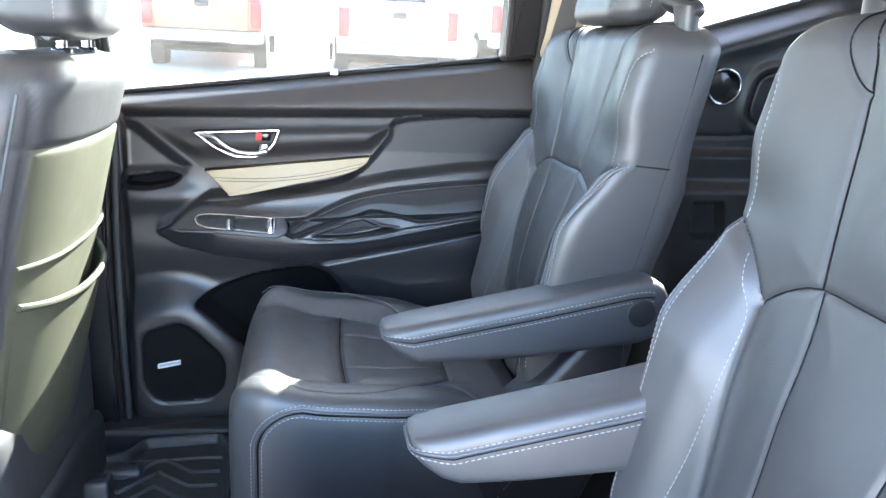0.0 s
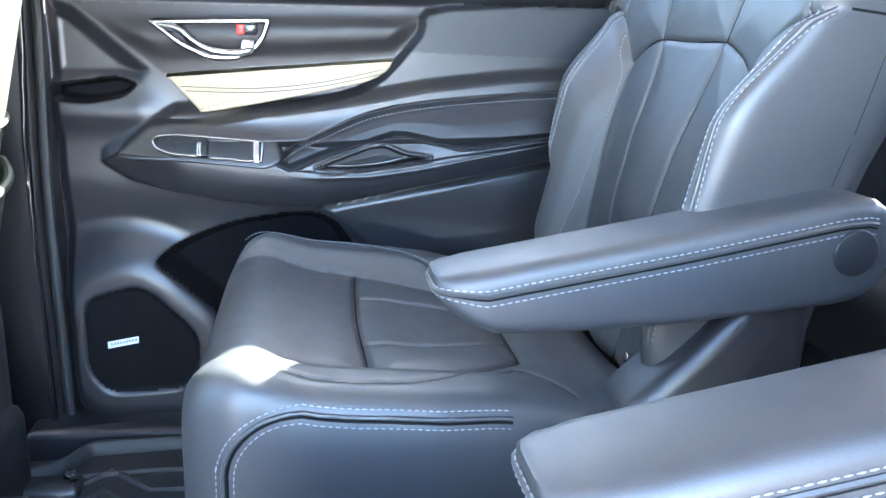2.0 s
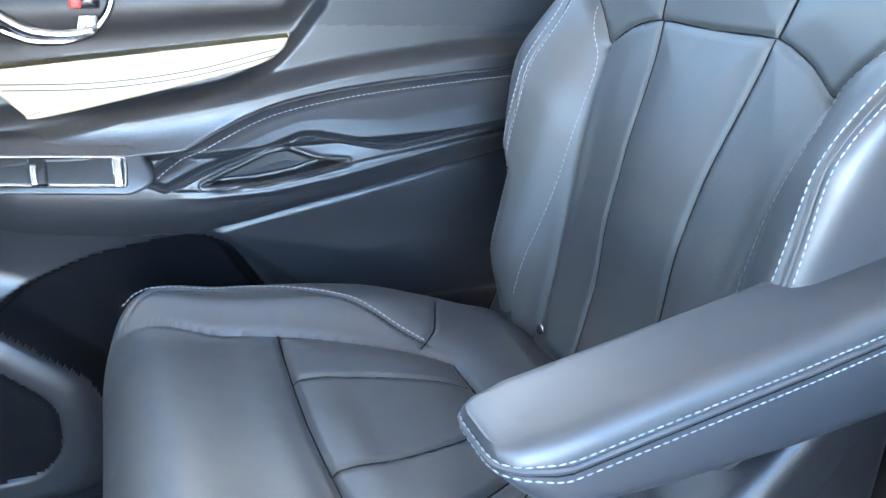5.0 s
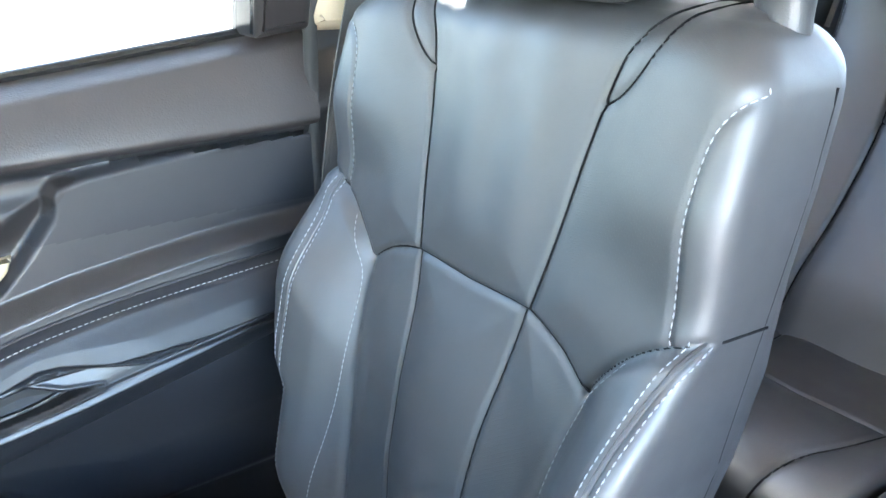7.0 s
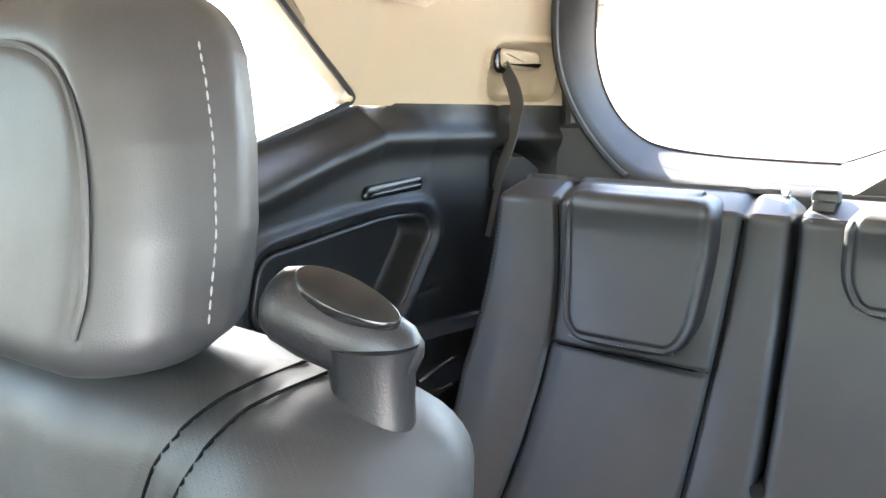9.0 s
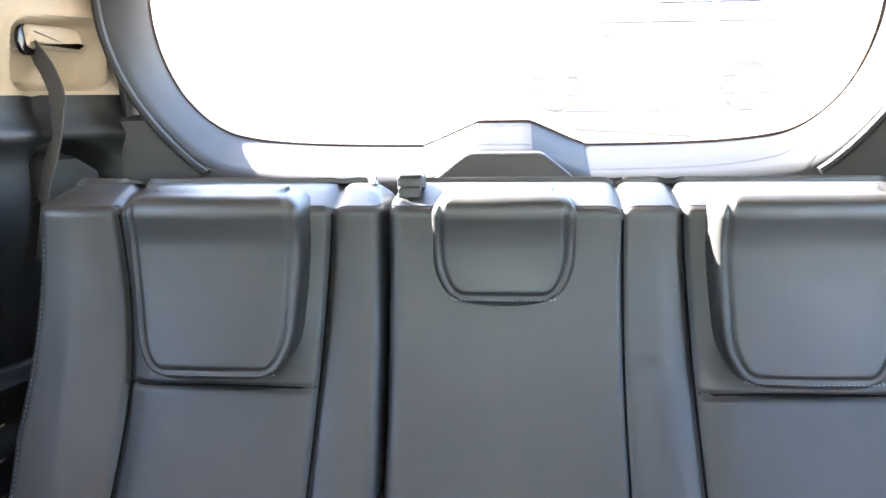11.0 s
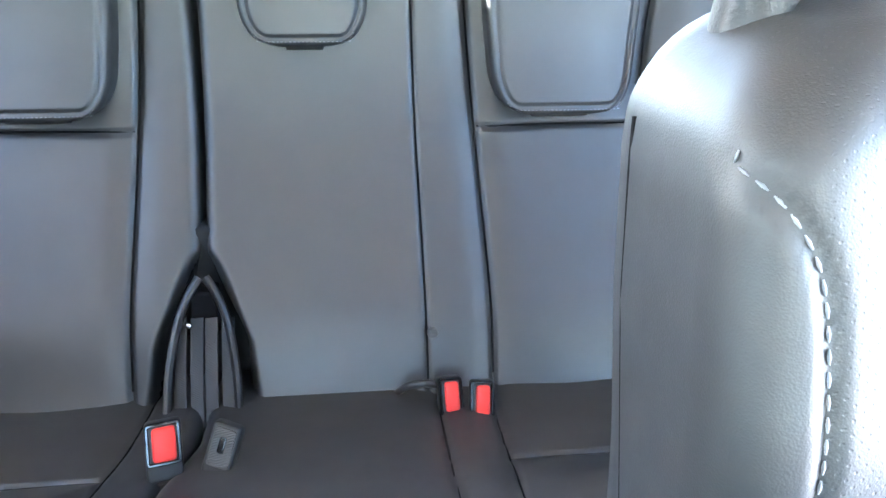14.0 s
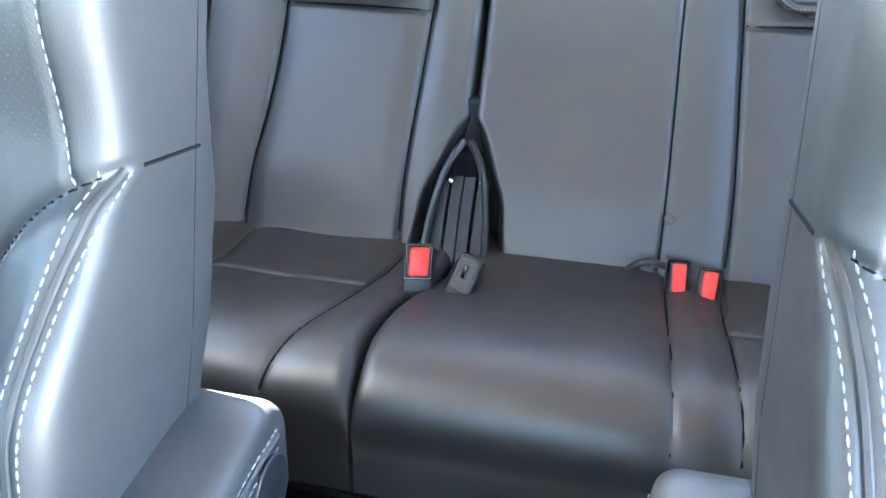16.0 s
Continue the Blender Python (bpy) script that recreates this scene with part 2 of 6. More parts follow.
def rounded(poly, r, seg=4):
    """A closed 2D outline with its corners rounded."""
    out, m = [], len(poly)
    for i in range(m):
        a, b, c = (np.array(poly[(i + k) % m], float) for k in (-1, 0, 1))
        u, v = (a - b) / max(np.linalg.norm(a - b), 1e-9), (c - b) / max(np.linalg.norm(c - b), 1e-9)
        q = min(r, 0.45 * np.linalg.norm(a - b), 0.45 * np.linalg.norm(c - b))
        for k in range(seg + 1):
            t = k / seg
            out.append(tuple((1 - t) ** 2 * (b + q * u) + 2 * t * (1 - t) * b + t * t * (b + q * v)))
    return out


def inset_poly(poly, d):
    p = np.array(poly, float)
    area = 0.5 * np.sum(p[:, 0] * np.roll(p[:, 1], -1) - np.roll(p[:, 0], -1) * p[:, 1])
    s = 1 if area > 0 else -1
    e0, e1 = p - np.roll(p, 1, 0), np.roll(p, -1, 0) - p
    n0 = np.stack([-e0[:, 1], e0[:, 0]], 1) / np.maximum(np.linalg.norm(e0, axis=1), 1e-9)[:, None]
    n1 = np.stack([-e1[:, 1], e1[:, 0]], 1) / np.maximum(np.linalg.norm(e1, axis=1), 1e-9)[:, None]
    n = n0 + n1
    n /= np.maximum(np.linalg.norm(n, axis=1), 0.35)[:, None]
    return [tuple(q) for q in p + s * d * n]


def plate(poly, to3d, h0, h1, bevel=0.002, steps=2):
    """A prism on a 2D outline from height h0 to h1 with a rounded upper edge; to3d(a, b, h)."""
    rings = [(poly, h0), (poly, h1 - math.copysign(bevel, h1 - h0))]
    for k in range(1, steps + 1):
        t = k / steps * math.pi / 2
        rings.append((inset_poly(poly, bevel * (1 - math.cos(t))), h1 - math.copysign(bevel * (1 - math.sin(t)), h1 - h0)))
    verts, faces, n = [], [], len(poly)
    for ring, h in rings:
        verts += [to3d(a, b, h) for a, b in ring]
    for r in range(len(rings) - 1):
        for i in range(n):
            j = (i + 1) % n
            faces.append((r * n + i, r * n + j, (r + 1) * n + j, (r + 1) * n + i))
    faces.append(tuple(range(n)))
    faces.append(tuple(range((len(rings) - 1) * n, len(rings) * n)))
    return verts, faces


def frame_band(outer, width, to3d, h0, h1, bevel=0.0015):
    """A raised closed band of the given width inside an outline."""
    a, b, c, d = outer, inset_poly(outer, bevel), inset_poly(outer, width - bevel), inset_poly(outer, width)
    rings = [(a, h0), (a, h1 - bevel if h1 > h0 else h1 + bevel), (b, h1), (c, h1), (d, h1 - bevel if h1 > h0 else h1 + bevel), (d, h0)]
    verts, faces, n = [], [], len(outer)
    for ring, h in rings:
        verts += [to3d(p, q, h) for p, q in ring]
    for r in range(len(rings)):
        s = (r + 1) % len(rings)
        for i in range(n):
            j = (i + 1) % n
            faces.append((r * n + i, r * n + j, s * n + j, s * n + i))
    return verts, faces


def loft(rings, cap=True, closed=True):
    n, verts, faces = len(rings[0]), [], []
    for r in rings:
        verts += [tuple(p) for p in r]
    for k in range(len(rings) - 1):
        for i in range(n if closed else n - 1):
            j = (i + 1) % n
            faces.append((k * n + i, k * n + j, (k + 1) * n + j, (k + 1) * n + i))
    if cap:
        faces.append(tuple(range(n)))
        faces.append(tuple(range((len(rings) - 1) * n, len(rings) * n)))
    return verts, faces


def tube(path, r, seg=8, closed=False, flat=1.0):
    p = [Vector(q) for q in path]
    rings, m = [], len(p)
    side = None
    for i in range(m):
        a, b = (p[i - 1], p[(i + 1) % m]) if closed else (p[max(i - 1, 0)], p[min(i + 1, m - 1)])
        t = (b - a).normalized()
        if side is None:
            side = t.orthogonal().normalized()
        side = (side - t * side.dot(t)).normalized()
        up = t.cross(side)
        rad = r[i] if isinstance(r, (list, tuple)) else r
        rings.append([p[i] + rad * (math.cos(k / seg * 2 * math.pi) * side + flat * math.sin(k / seg * 2 * math.pi) * up) for k in range(seg)])
    if closed:
        rings.append(rings[0])
    return loft(rings, cap=not closed)


def strap(path, widths, across, thick=0.0018):
    """A flat band along a path; across: direction of its width at each point or one for all."""
    p = [Vector(q) for q in path]
    rings = []
    for i, q in enumerate(p):
        t = (p[min(i + 1, len(p) - 1)] - p[max(i - 1, 0)]).normalized()
        a = Vector(across[i] if isinstance(across[0], (tuple, list, Vector)) else across)
        a = (a - t * a.dot(t)).normalized()
        nrm = t.cross(a).normalized()
        w = (widths[i] if isinstance(widths, (list, tuple)) else widths) / 2
        rings.append([q + a * w + nrm * thick / 2, q - a * w + nrm * thick / 2, q - a * w - nrm * thick / 2, q + a * w - nrm * thick / 2])
    return loft(rings)


def dashes(path, length=0.0044, gap=0.0020, r=0.00068, lift=(0, 0, 0)):
    """Stitches: short thread pieces along a path of 3D points."""
    p = [Vector(q) + Vector(lift) for q in path]
    verts, faces, left = [], [], 0.0
    cum = [0.0]
    for a, b in zip(p[:-1], p[1:]):
        cum.append(cum[-1] + (b - a).length)
    def at(s):
        i = min(max(int(np.searchsorted(cum, s)) - 1, 0), len(p) - 2)
        d = cum[i + 1] - cum[i]
        return p[i].lerp(p[i + 1], (s - cum[i]) / d if d else 0)
    s = 0.0
    while s + length < cum[-1]:
        a, b = at(s), at(s + length)
        t = (b - a).normalized()
        o = t.orthogonal().normalized()
        u = t.cross(o)
        n = len(verts)
        m = (a + b) / 2
        for q, k in ((a, 0.45), (m, 1.0), (b, 0.45)):
            for j in range(5):
                w = j / 5 * 2 * math.pi
                verts.append(tuple(q + r * k * (math.cos(w) * o + math.sin(w) * u)))
        for k in range(2):
            for j in range(5):
                i2 = (j + 1) % 5
                faces.append((n + k * 5 + j, n + k * 5 + i2, n + k * 5 + 5 + i2, n + k * 5 + 5 + j))
        faces += [tuple(n + j for j in range(5)), tuple(n + 10 + j for j in range(5))]
        s += length + gap
    return verts, faces


def slab(levels, lo, hi, xf, depth, rc=0.03, nu=120, nside=8, nback=24, slot=None, bulge=0.0, cap_rings=4, crown=None, side=1.0, rise=0.006):
    """An upholstered slab that faces -x. levels: (z, inset) from bottom to top; lo(z), hi(z): its sides; xf(u, z): its front face;
    rc: radius of its front upright edges; slot(u, z): material slot of the front."""
    rings, meta = [], []
    for z, ins in levels:
        a, b = lo(z) + ins * side, hi(z) - ins * side
        r = min(rc, (b - a) * 0.45)
        u = np.linspace(a, b, nu)
        over = np.clip(np.maximum(a + r - u, u - (b - r)), 0, r)
        # denser points round the edges
        xs = xf(u, np.full(nu, z)) + r - np.sqrt(np.maximum(r * r - over * over, 0)) + ins
        dep = depth(z) if callable(depth) else depth
        mid = float(np.median(xf(u, np.full(nu, z))))
        xb = mid + dep - ins
        front = [(xs[i], u[i], z) for i in range(nu)]
        s_hi = [(xs[-1] + (xb - 0.02 - xs[-1]) * k / nside, b, z) for k in range(1, nside + 1)]
        ub = np.linspace(b - 0.012, a + 0.012, nback)
        hw = (b - a) / 2
        back = [(xb + bulge * (1 - ((v - (a + b) / 2) / hw) ** 2), v, z) for v in ub]
        s_lo = [(xb - 0.02 + (xs[0] - xb + 0.02) * k / nside, a, z) for k in range(0, nside)]
        ring = front + s_hi + back + s_lo
        if crown:
            ring = [(p[0], p[1], p[2] + crown(p[1], z)) for p in ring]
        rings.append(np.array(ring))
        meta.append(z)
    verts, faces, slots = [], [], []
    n = len(rings[0])
    def close(ring, sign):
        mid = ring.copy()
        mid[:, 0] = (ring[:nu, 0].mean() + ring[nu + nside: nu + nside + nback, 0].mean()) / 2
        return [ring * (1 - t) + mid * t + np.array([0, 0, sign * rise * t * (2 - t)]) for t in np.linspace(0, 1, cap_rings + 1)[1:]]
    allr = list(reversed(close(rings[0], -1))) + rings + close(rings[-1], 1)
    low = cap_rings
    for r in allr:
        verts.extend(map(tuple, r))
    for k in range(len(allr) - 1):
        for i in range(n):
            j = (i + 1) % n
            faces.append((k * n + i, k * n + j, (k + 1) * n + j, (k + 1) * n + i))
            s = 0
            if slot and i < nu - 1 and low <= k < low + len(rings) - 1:
                s = slot(allr[k][i][1], allr[k][i][2])
            slots.append(s)
    return verts, faces, slots


def round_levels(z0, z1, r0, r1, n, arc=7):
    """Heights and insets of a slab with rounded lower and upper edges."""
    out = [(z0 + r0 * (1 - math.cos(k / arc * math.pi / 2)), r0 * (1 - math.sin(k / arc * math.pi / 2))) for k in range(arc)]
    out += [(z, 0.0) for z in np.linspace(z0 + r0, z1 - r1, n)]
    out += [(z1 - r1 + r1 * math.sin(k / arc * math.pi / 2), r1 * (1 - math.cos(k / arc * math.pi / 2))) for k in range(1, arc + 1)]
    return out


def box(x0, x1, y0, y1, z0, z1, bevel=0.004):
    lo, hi = (min(x0, x1), min(y0, y1)), (max(x0, x1), max(y0, y1))
    poly = rounded([(lo[0], lo[1]), (hi[0], lo[1]), (hi[0], hi[1]), (lo[0], hi[1])], bevel, 3)
    return plate(poly, lambda a, b, h: (a, b, h), z0, z1, min(bevel, abs(z1 - z0) / 3))


def rod(a, b, r, seg=16):
    return tube([a, b], r, seg)


def disc(center, normal, r, h, seg=32, bevel=0.001):
    nrm = Vector(normal).normalized()
    s = nrm.orthogonal().normalized()
    t = nrm.cross(s)
    c = Vector(center)
    poly = [(r * math.cos(k / seg * 2 * math.pi), r * math.sin(k / seg * 2 * math.pi)) for k in range(seg)]
    return plate(poly, lambda a, b, q: tuple(c + s * a + t * b + nrm * q), 0, h, bevel)


def ring_band(center, normal, r, w, h, seg=40):
    nrm = Vector(normal).normalized()
    s = nrm.orthogonal().normalized()
    t = nrm.cross(s)
    c = Vector(center)
    poly = [(r * math.cos(k / seg * 2 * math.pi), r * math.sin(k / seg * 2 * math.pi)) for k in range(seg)]
    return frame_band(poly, w, lambda a, b, q: tuple(c + s * a + t * b + nrm * q), 0, h, 0.001)


# ---- the car's shell ----
def plan_y(x):
    """Inner face of the side trim along the car."""
    return np.interp(x, [-1.9, -0.45, 0.45, 0.8, 1.1, 1.3, 1.44, 1.57], [0.76, 0.765, 0.755, 0.745, 0.725, 0.69, 0.645, 0.555])


def sill_z(x):
    return 0.792 + 0.126 * (np.asarray(x, float) - 0.041)


def quarter_top(x):
    return np.where(np.asarray(x) < 1.188, 1.028 - (1.188 - np.asarray(x)) * 0.308, 1.030)


def lean(z):
    """How far the side glass leans inwards at a height."""
    return 0.30 * (z - 0.80)


ground = part("ground", loft([[(x, y, h + 0.065 * max(y, 0)) for x, h in ((-60, -0.55), (-8, -0.55), (3, -0.55), (14, 1.18), (80, 3.2))]
                              for y in (-60, -6, 0, 6, 14, 24, 80)], cap=False, closed=False), GROUND, None, "pale concrete car park in full sunlight", kind="structure", category="ground")

floor_shape = [(-1.75, -0.76), (0.66, -0.76), (0.66, 0.76), (-1.75, 0.76)]
floor = part("floor", plate(floor_shape, lambda a, b, h: (a, b, h), -0.06, 0.0, 0.003), CARPET, None, "black carpeted car floor", kind="structure", category="floor")
rear_floor = part("floor_rear", join(box(0.66, 1.72, -0.70, 0.70, -0.06, 0.14), box(0.84, 1.70, -0.66, 0.66, 0.14, 0.222)), CARPET, None,
                  "raised black carpeted floor under the third row", kind="structure", category="floor")

# headliner with its edges curved down to the windows
rings = []
for x, drop in ((-1.25, 0.03), (-0.9, 0.0), (0.0, 0.0), (0.9, 0.0), (1.3, 0.0), (1.49, 0.004)):
    prof = [(-0.69, 1.185), (-0.65, 1.235), (-0.57, 1.262), (-0.3, 1.28), (0, 1.285), (0.3, 1.28), (0.57, 1.262), (0.65, 1.235), (0.69, 1.185)]
    inner = [(x, y, z - drop) for y, z in prof]
    outer = [(x, y * 1.06, z - drop + 0.06) for y, z in reversed(prof)]
    rings.append(inner + outer)
part("ceiling", loft(rings), LINER, None, "beige fabric car headliner", kind="structure", category="ceiling")

# front end: bulkhead, dashboard and windscreen
part("wall_front", join(box(-1.80, -1.72, -0.78, 0.78, -0.06, 0.70), box(-1.72, -1.35, -0.72, 0.72, 0.35, 0.70, 0.05)), PLASTIC, None,
     "black dashboard and bulkhead", kind="structure", category="dashboard")
window_0 = thing("window_0", "clear sloping windscreen", "window", (-1.5, 0, 0.7), kind="structure")
part("pane", loft([[(-1.74, y, 0.70), (-1.25, y * 0.86, 1.25)] for y in (-0.78, 0, 0.78)], cap=False, closed=False), CLEAR, window_0)


def front_side(tag):
    low = part("wall_front_" + tag, join(
        plate([(-1.80, -0.06), (-0.47, -0.06), (-0.47, 0.72), (-1.80, 0.68)], lambda a, b, h: (a, h, b), 0.77, 0.84, 0.004),
        plate([(-1.80, 0.68), (-1.70, 0.70), (-1.20, 1.25), (-1.28, 1.25)], lambda a, b, h: (a, h - lean(b), b), 0.77, 0.83, 0.004)),
        PLASTIC, None, "black front door lining and slim screen pillar", kind="structure", category="door panel")
    w = thing("window_front_" + tag, "front door side window", "window", (-1.0, 0.8, 0.7), kind="structure")
    part("pane", loft([[(-1.70, 0.81, 0.70), (-1.22, 0.81 - lean(1.18), 1.18)], [(-0.47, 0.81, 0.72), (-0.47, 0.81 - lean(1.18), 1.18)]], cap=False, closed=False), CLEAR, w)


def centre_pillar(tag):
    p = thing("wall_pillar_" + tag, "dark pillar between the front and rear doors", "pillar", (-0.45, 0.78, 0), kind="structure")
    shape = [(-0.50, -0.06), (-0.405, -0.06), (-0.412, 0.4), (-0.400, 0.75), (-0.425, 1.245), (-0.50, 1.245)]
    part("pillar_trim", plate(rounded(shape, 0.01, 2), lambda a, b, h: (a, h - lean(max(b, 0.8)), b), 0.85, 0.745, 0.012, 4), TRIM, p)
    part("door_seal", tube(curve([(-0.398, 0.752, -0.02), (-0.402, 0.752, 0.4), (-0.394, 0.756, 0.74), (-0.402, 0.69, 0.98), (-0.41, 0.64, 1.16)], 8), 0.008, 8), RUBBER, p, "black rubber door seal")
    part("seal_edge", tube(curve([(-0.418, 0.735, -0.02), (-0.423, 0.735, 0.4), (-0.413, 0.738, 0.74), (-0.42, 0.68, 0.98)], 8), 0.006, 8), GLOSS, p)
    part("scuff_plate", box(-0.45, 0.62, 0.685, 0.86, -0.06, 0.046, 0.012), PLASTIC, p)


def heightfield(xs, top, bottom, nz, yf):
    """A grid over (x, z) whose depth is yf(x, z)."""
    t = (np.linspace(0, 1, nz) if np.isscalar(nz) else np.asarray(nz))[None, :]
    nz = t.shape[1]
    X = np.repeat(xs[:, None], nz, 1)
    Z = bottom(xs)[:, None] * (1 - t) + top(xs)[:, None] * t
    Y = yf(X.ravel(), Z.ravel()).reshape(X.shape)
    nx = len(xs)
    verts = np.stack([X.ravel(), Y.ravel(), Z.ravel()], 1)
    faces = [(i * nz + j, (i + 1) * nz + j, (i + 1) * nz + j + 1, i * nz + j + 1) for i in range(nx - 1) for j in range(nz - 1)]
    return verts, faces


CUBBY = rounded([(0.935, 0.74), (0.955, 0.83), (1.20, 0.862), (1.285, 0.86), (1.31, 0.82), (1.235, 0.69), (0.98, 0.70)], 0.03, 4)


ARCHWAY = curve([(1.425, 0.88), (1.428, 0.945), (1.455, 0.968), (1.495, 0.962), (1.530, 0.932), (1.540, 0.88)], 4) + [(1.52, 0.88), (1.508, 0.918), (1.485, 0.938), (1.46, 0.938), (1.45, 0.90), (1.45, 0.88)]


def quarter_y(x, z):
    P = np.stack([x, z], 1)
    y = plan_y(x) + 0.045 * sstep(-0.045, 0.0, z - quarter_top(x)) * sstep(1.34, 1.20, x)
    y = y - 0.012 * np.exp(-((z - quarter_top(x) + 0.055) / 0.02) ** 2)
    d = sdf(P, CUBBY)
    y = y - 0.008 * np.exp(-((d + 0.012) / 0.009) ** 2) + 0.055 * sstep(0.002, 0.014, d)
    ledge = -0.03 * sstep(0.665, 0.645, z) * sstep(0.66, 0.74, x)           # lower part stands proud, as a shelf
    ledge = ledge - 0.035 * sstep(0.60, 0.57, z) * sstep(0.66, 0.78, x)
    arch = np.where(x > 0.95, -0.06 * sstep(0.56, 0.40, z) * sstep(0.95, 1.15, x), 0)
    y = y + ledge + arch
    y = y + 0.03 * sstep(0.0, 0.012, sdf(P, rounded([(0.815, 0.465), (0.895, 0.465), (0.885, 0.555), (0.81, 0.555)], 0.012)))
    y = y + 0.045 * sstep(0.0, 0.014, sdf(P, ARCHWAY))
    groove = seg_dist(P, [(0.60, 0.69), (0.90, 0.69), (1.32, 0.72)])
    return y + 0.004 * np.exp(-(groove / 0.004) ** 2)


def quarter(tag, far):
    q = thing("wall_quarter_" + tag, "black plastic side trim beside the third row", "side panel", (0.9, 0.74, 0.1), kind="structure")
    part("trim_panel", heightfield(np.linspace(0.445, 1.57, 320), lambda x: np.where(x < 0.62, sill_z(x) + 0.03, quarter_top(x)), lambda x: np.full(len(x), -0.05), 260, quarter_y),
         QUARTER, q)
    part("outer_panel", loft([[(x, 0.84 - 0.10 * max(x - 1.1, 0), -0.2), (x, 0.84 - 0.10 * max(x - 1.1, 0), float(quarter_top(x)) - 0.01)] for x in (0.44, 0.8, 1.15, 1.4, 1.62)], cap=False, closed=False), BODY, q)
    # cubby net frame and its rim
    rim = frame_band(inset_poly(CUBBY, 0.004), 0.007, lambda a, b, h: (a, float(plan_y(a)) - h, b), -0.004, 0.006, 0.002)
    part("cubby_rim", rim, PLASTIC, q)
    part("cup_ring", ring_band((0.872, 0.735, 0.800), (0.0, -1, 0.0), 0.040, 0.005, 0.014), CHROME, q, "thin chrome ring round a cup holder")
    part("cup_well", disc((0.872, 0.741, 0.800), (0, -1, 0), 0.036, 0.006), GLOSS, q)
    part("hook_slot", join(plate(rounded([(1.150, 0.884), (1.275, 0.894), (1.272, 0.916), (1.155, 0.906)], 0.010, 4), lambda a, b, h: (a, float(plan_y(a)) - h, b), -0.003, 0.008, 0.003),
                           plate(rounded([(1.160, 0.889), (1.268, 0.898), (1.266, 0.905), (1.162, 0.896)], 0.004, 3), lambda a, b, h: (a, float(plan_y(a)) - h, b), 0.0, 0.012, 0.002)), GLOSS, q, "small dark moulded grip")
    part("socket_flap", plate(rounded([(0.83, 0.48), (0.88, 0.48), (0.878, 0.54), (0.828, 0.54)], 0.01), lambda a, b, h: (a, 0.77 - h, b), 0, 0.02, 0.004), GLOSS, q)
    for k in range(3 if far else 0):
        z = 0.60 - 0.045 * k
        part("hinge_bar", rod((1.20, 0.64, z), (1.27, 0.622, z + 0.022), 0.004, 8), CHROME, q, "bright metal bar")
    # beige upper pillars
    c = thing("wall_rear_pillar_" + tag, "beige plastic pillar trim with a seat belt guide", "pillar", (0.53, 0.72, 0.85), kind="structure")
    shape = [(0.452, 0.84), (0.578, 0.84), (0.578, 1.0), (0.594, 1.245), (0.462, 1.245)]
    part("pillar_trim", plate(rounded(shape, 0.012, 3), lambda a, b, h: (a, h - lean(b) + 0.02 * (abs(a - 0.535) / 0.08) ** 3, b), 0.80, 0.742, 0.02, 5), BEIGE, c)
    part("trim_joint", tube([(0.458, 0.742 - lean(1.072), 1.07), (0.53, 0.7405 - lean(1.072), 1.072), (0.622, 0.742 - lean(1.074), 1.07)], 0.0016, 6), PLASTIC, c)
    guide = rounded([(0.462, 1.052), (0.560, 1.058), (0.563, 1.030), (0.545, 1.016), (0.525, 1.006), (0.505, 1.014), (0.488, 1.030), (0.466, 1.044)], 0.012, 4)
    part("guide_cowl", plate(guide, lambda a, b, h: (a, 0.742 - lean(b) - h * (1 + 0.5 * math.sin((a - 0.46) * 26)), b), -0.004, 0.022, 0.010, 4), BEIGE, c)
    # no real hollow: a plate coloured near-black imitates its shade
    part("guide_cavity", plate(rounded([(0.456, 1.044), (0.478, 1.044), (0.492, 1.030), (0.492, 1.004), (0.464, 1.008)], 0.010, 4), lambda a, b, h: (a, 0.742 - lean(b) - h, b), 0.0, 0.026, 0.003), PIT, c, "near-black plate imitating the shaded hollow behind the belt guide")
    d = thing("wall_corner_pillar_" + tag, "beige plastic corner pillar with a recessed belt guide", "pillar", (1.4, 0.62, 1.03), kind="structure")
    def corner_y(x, z):
        pocket = sdf(np.stack([x, z], 1), POCKET)
        return np.interp(x, [0.9, 1.188, 1.30, 1.45, 1.575], [0.775, 0.752, 0.712, 0.642, 0.566]) - 0.30 * (z - 1.03) - 0.006 * sstep(-0.010, 0.0, pocket) + 0.030 * sstep(0.0, 0.014, pocket)
    def front_edge(z):
        return 1.190 - 1.62 * (z - 1.03) - 0.03 * sstep(1.05, 1.03, z)
    nz, ns = 70, 110
    verts, faces = [], []
    for j in range(nz):
        z = 1.026 + (1.245 - 1.026) * j / (nz - 1)
        xs = np.linspace(float(front_edge(z)), 1.575, ns)
        ys = corner_y(xs, np.full(ns, z))
        ys = ys + 0.03 * sstep(0.014, 0.0, xs - xs[0])
        verts += [(x, y, z) for x, y in zip(xs, ys)]
    faces = [(j * ns + i, j * ns + i + 1, (j + 1) * ns + i + 1, (j + 1) * ns + i) for j in range(nz - 1) for i in range(ns - 1)]
    part("pillar_trim", (verts, faces), BEIGE, d)
    gx, gz = 1.455, 1.10
    gy = float(plan_y(gx)) + 0.012 - 0.3 * (gz - 1.03) + 0.018
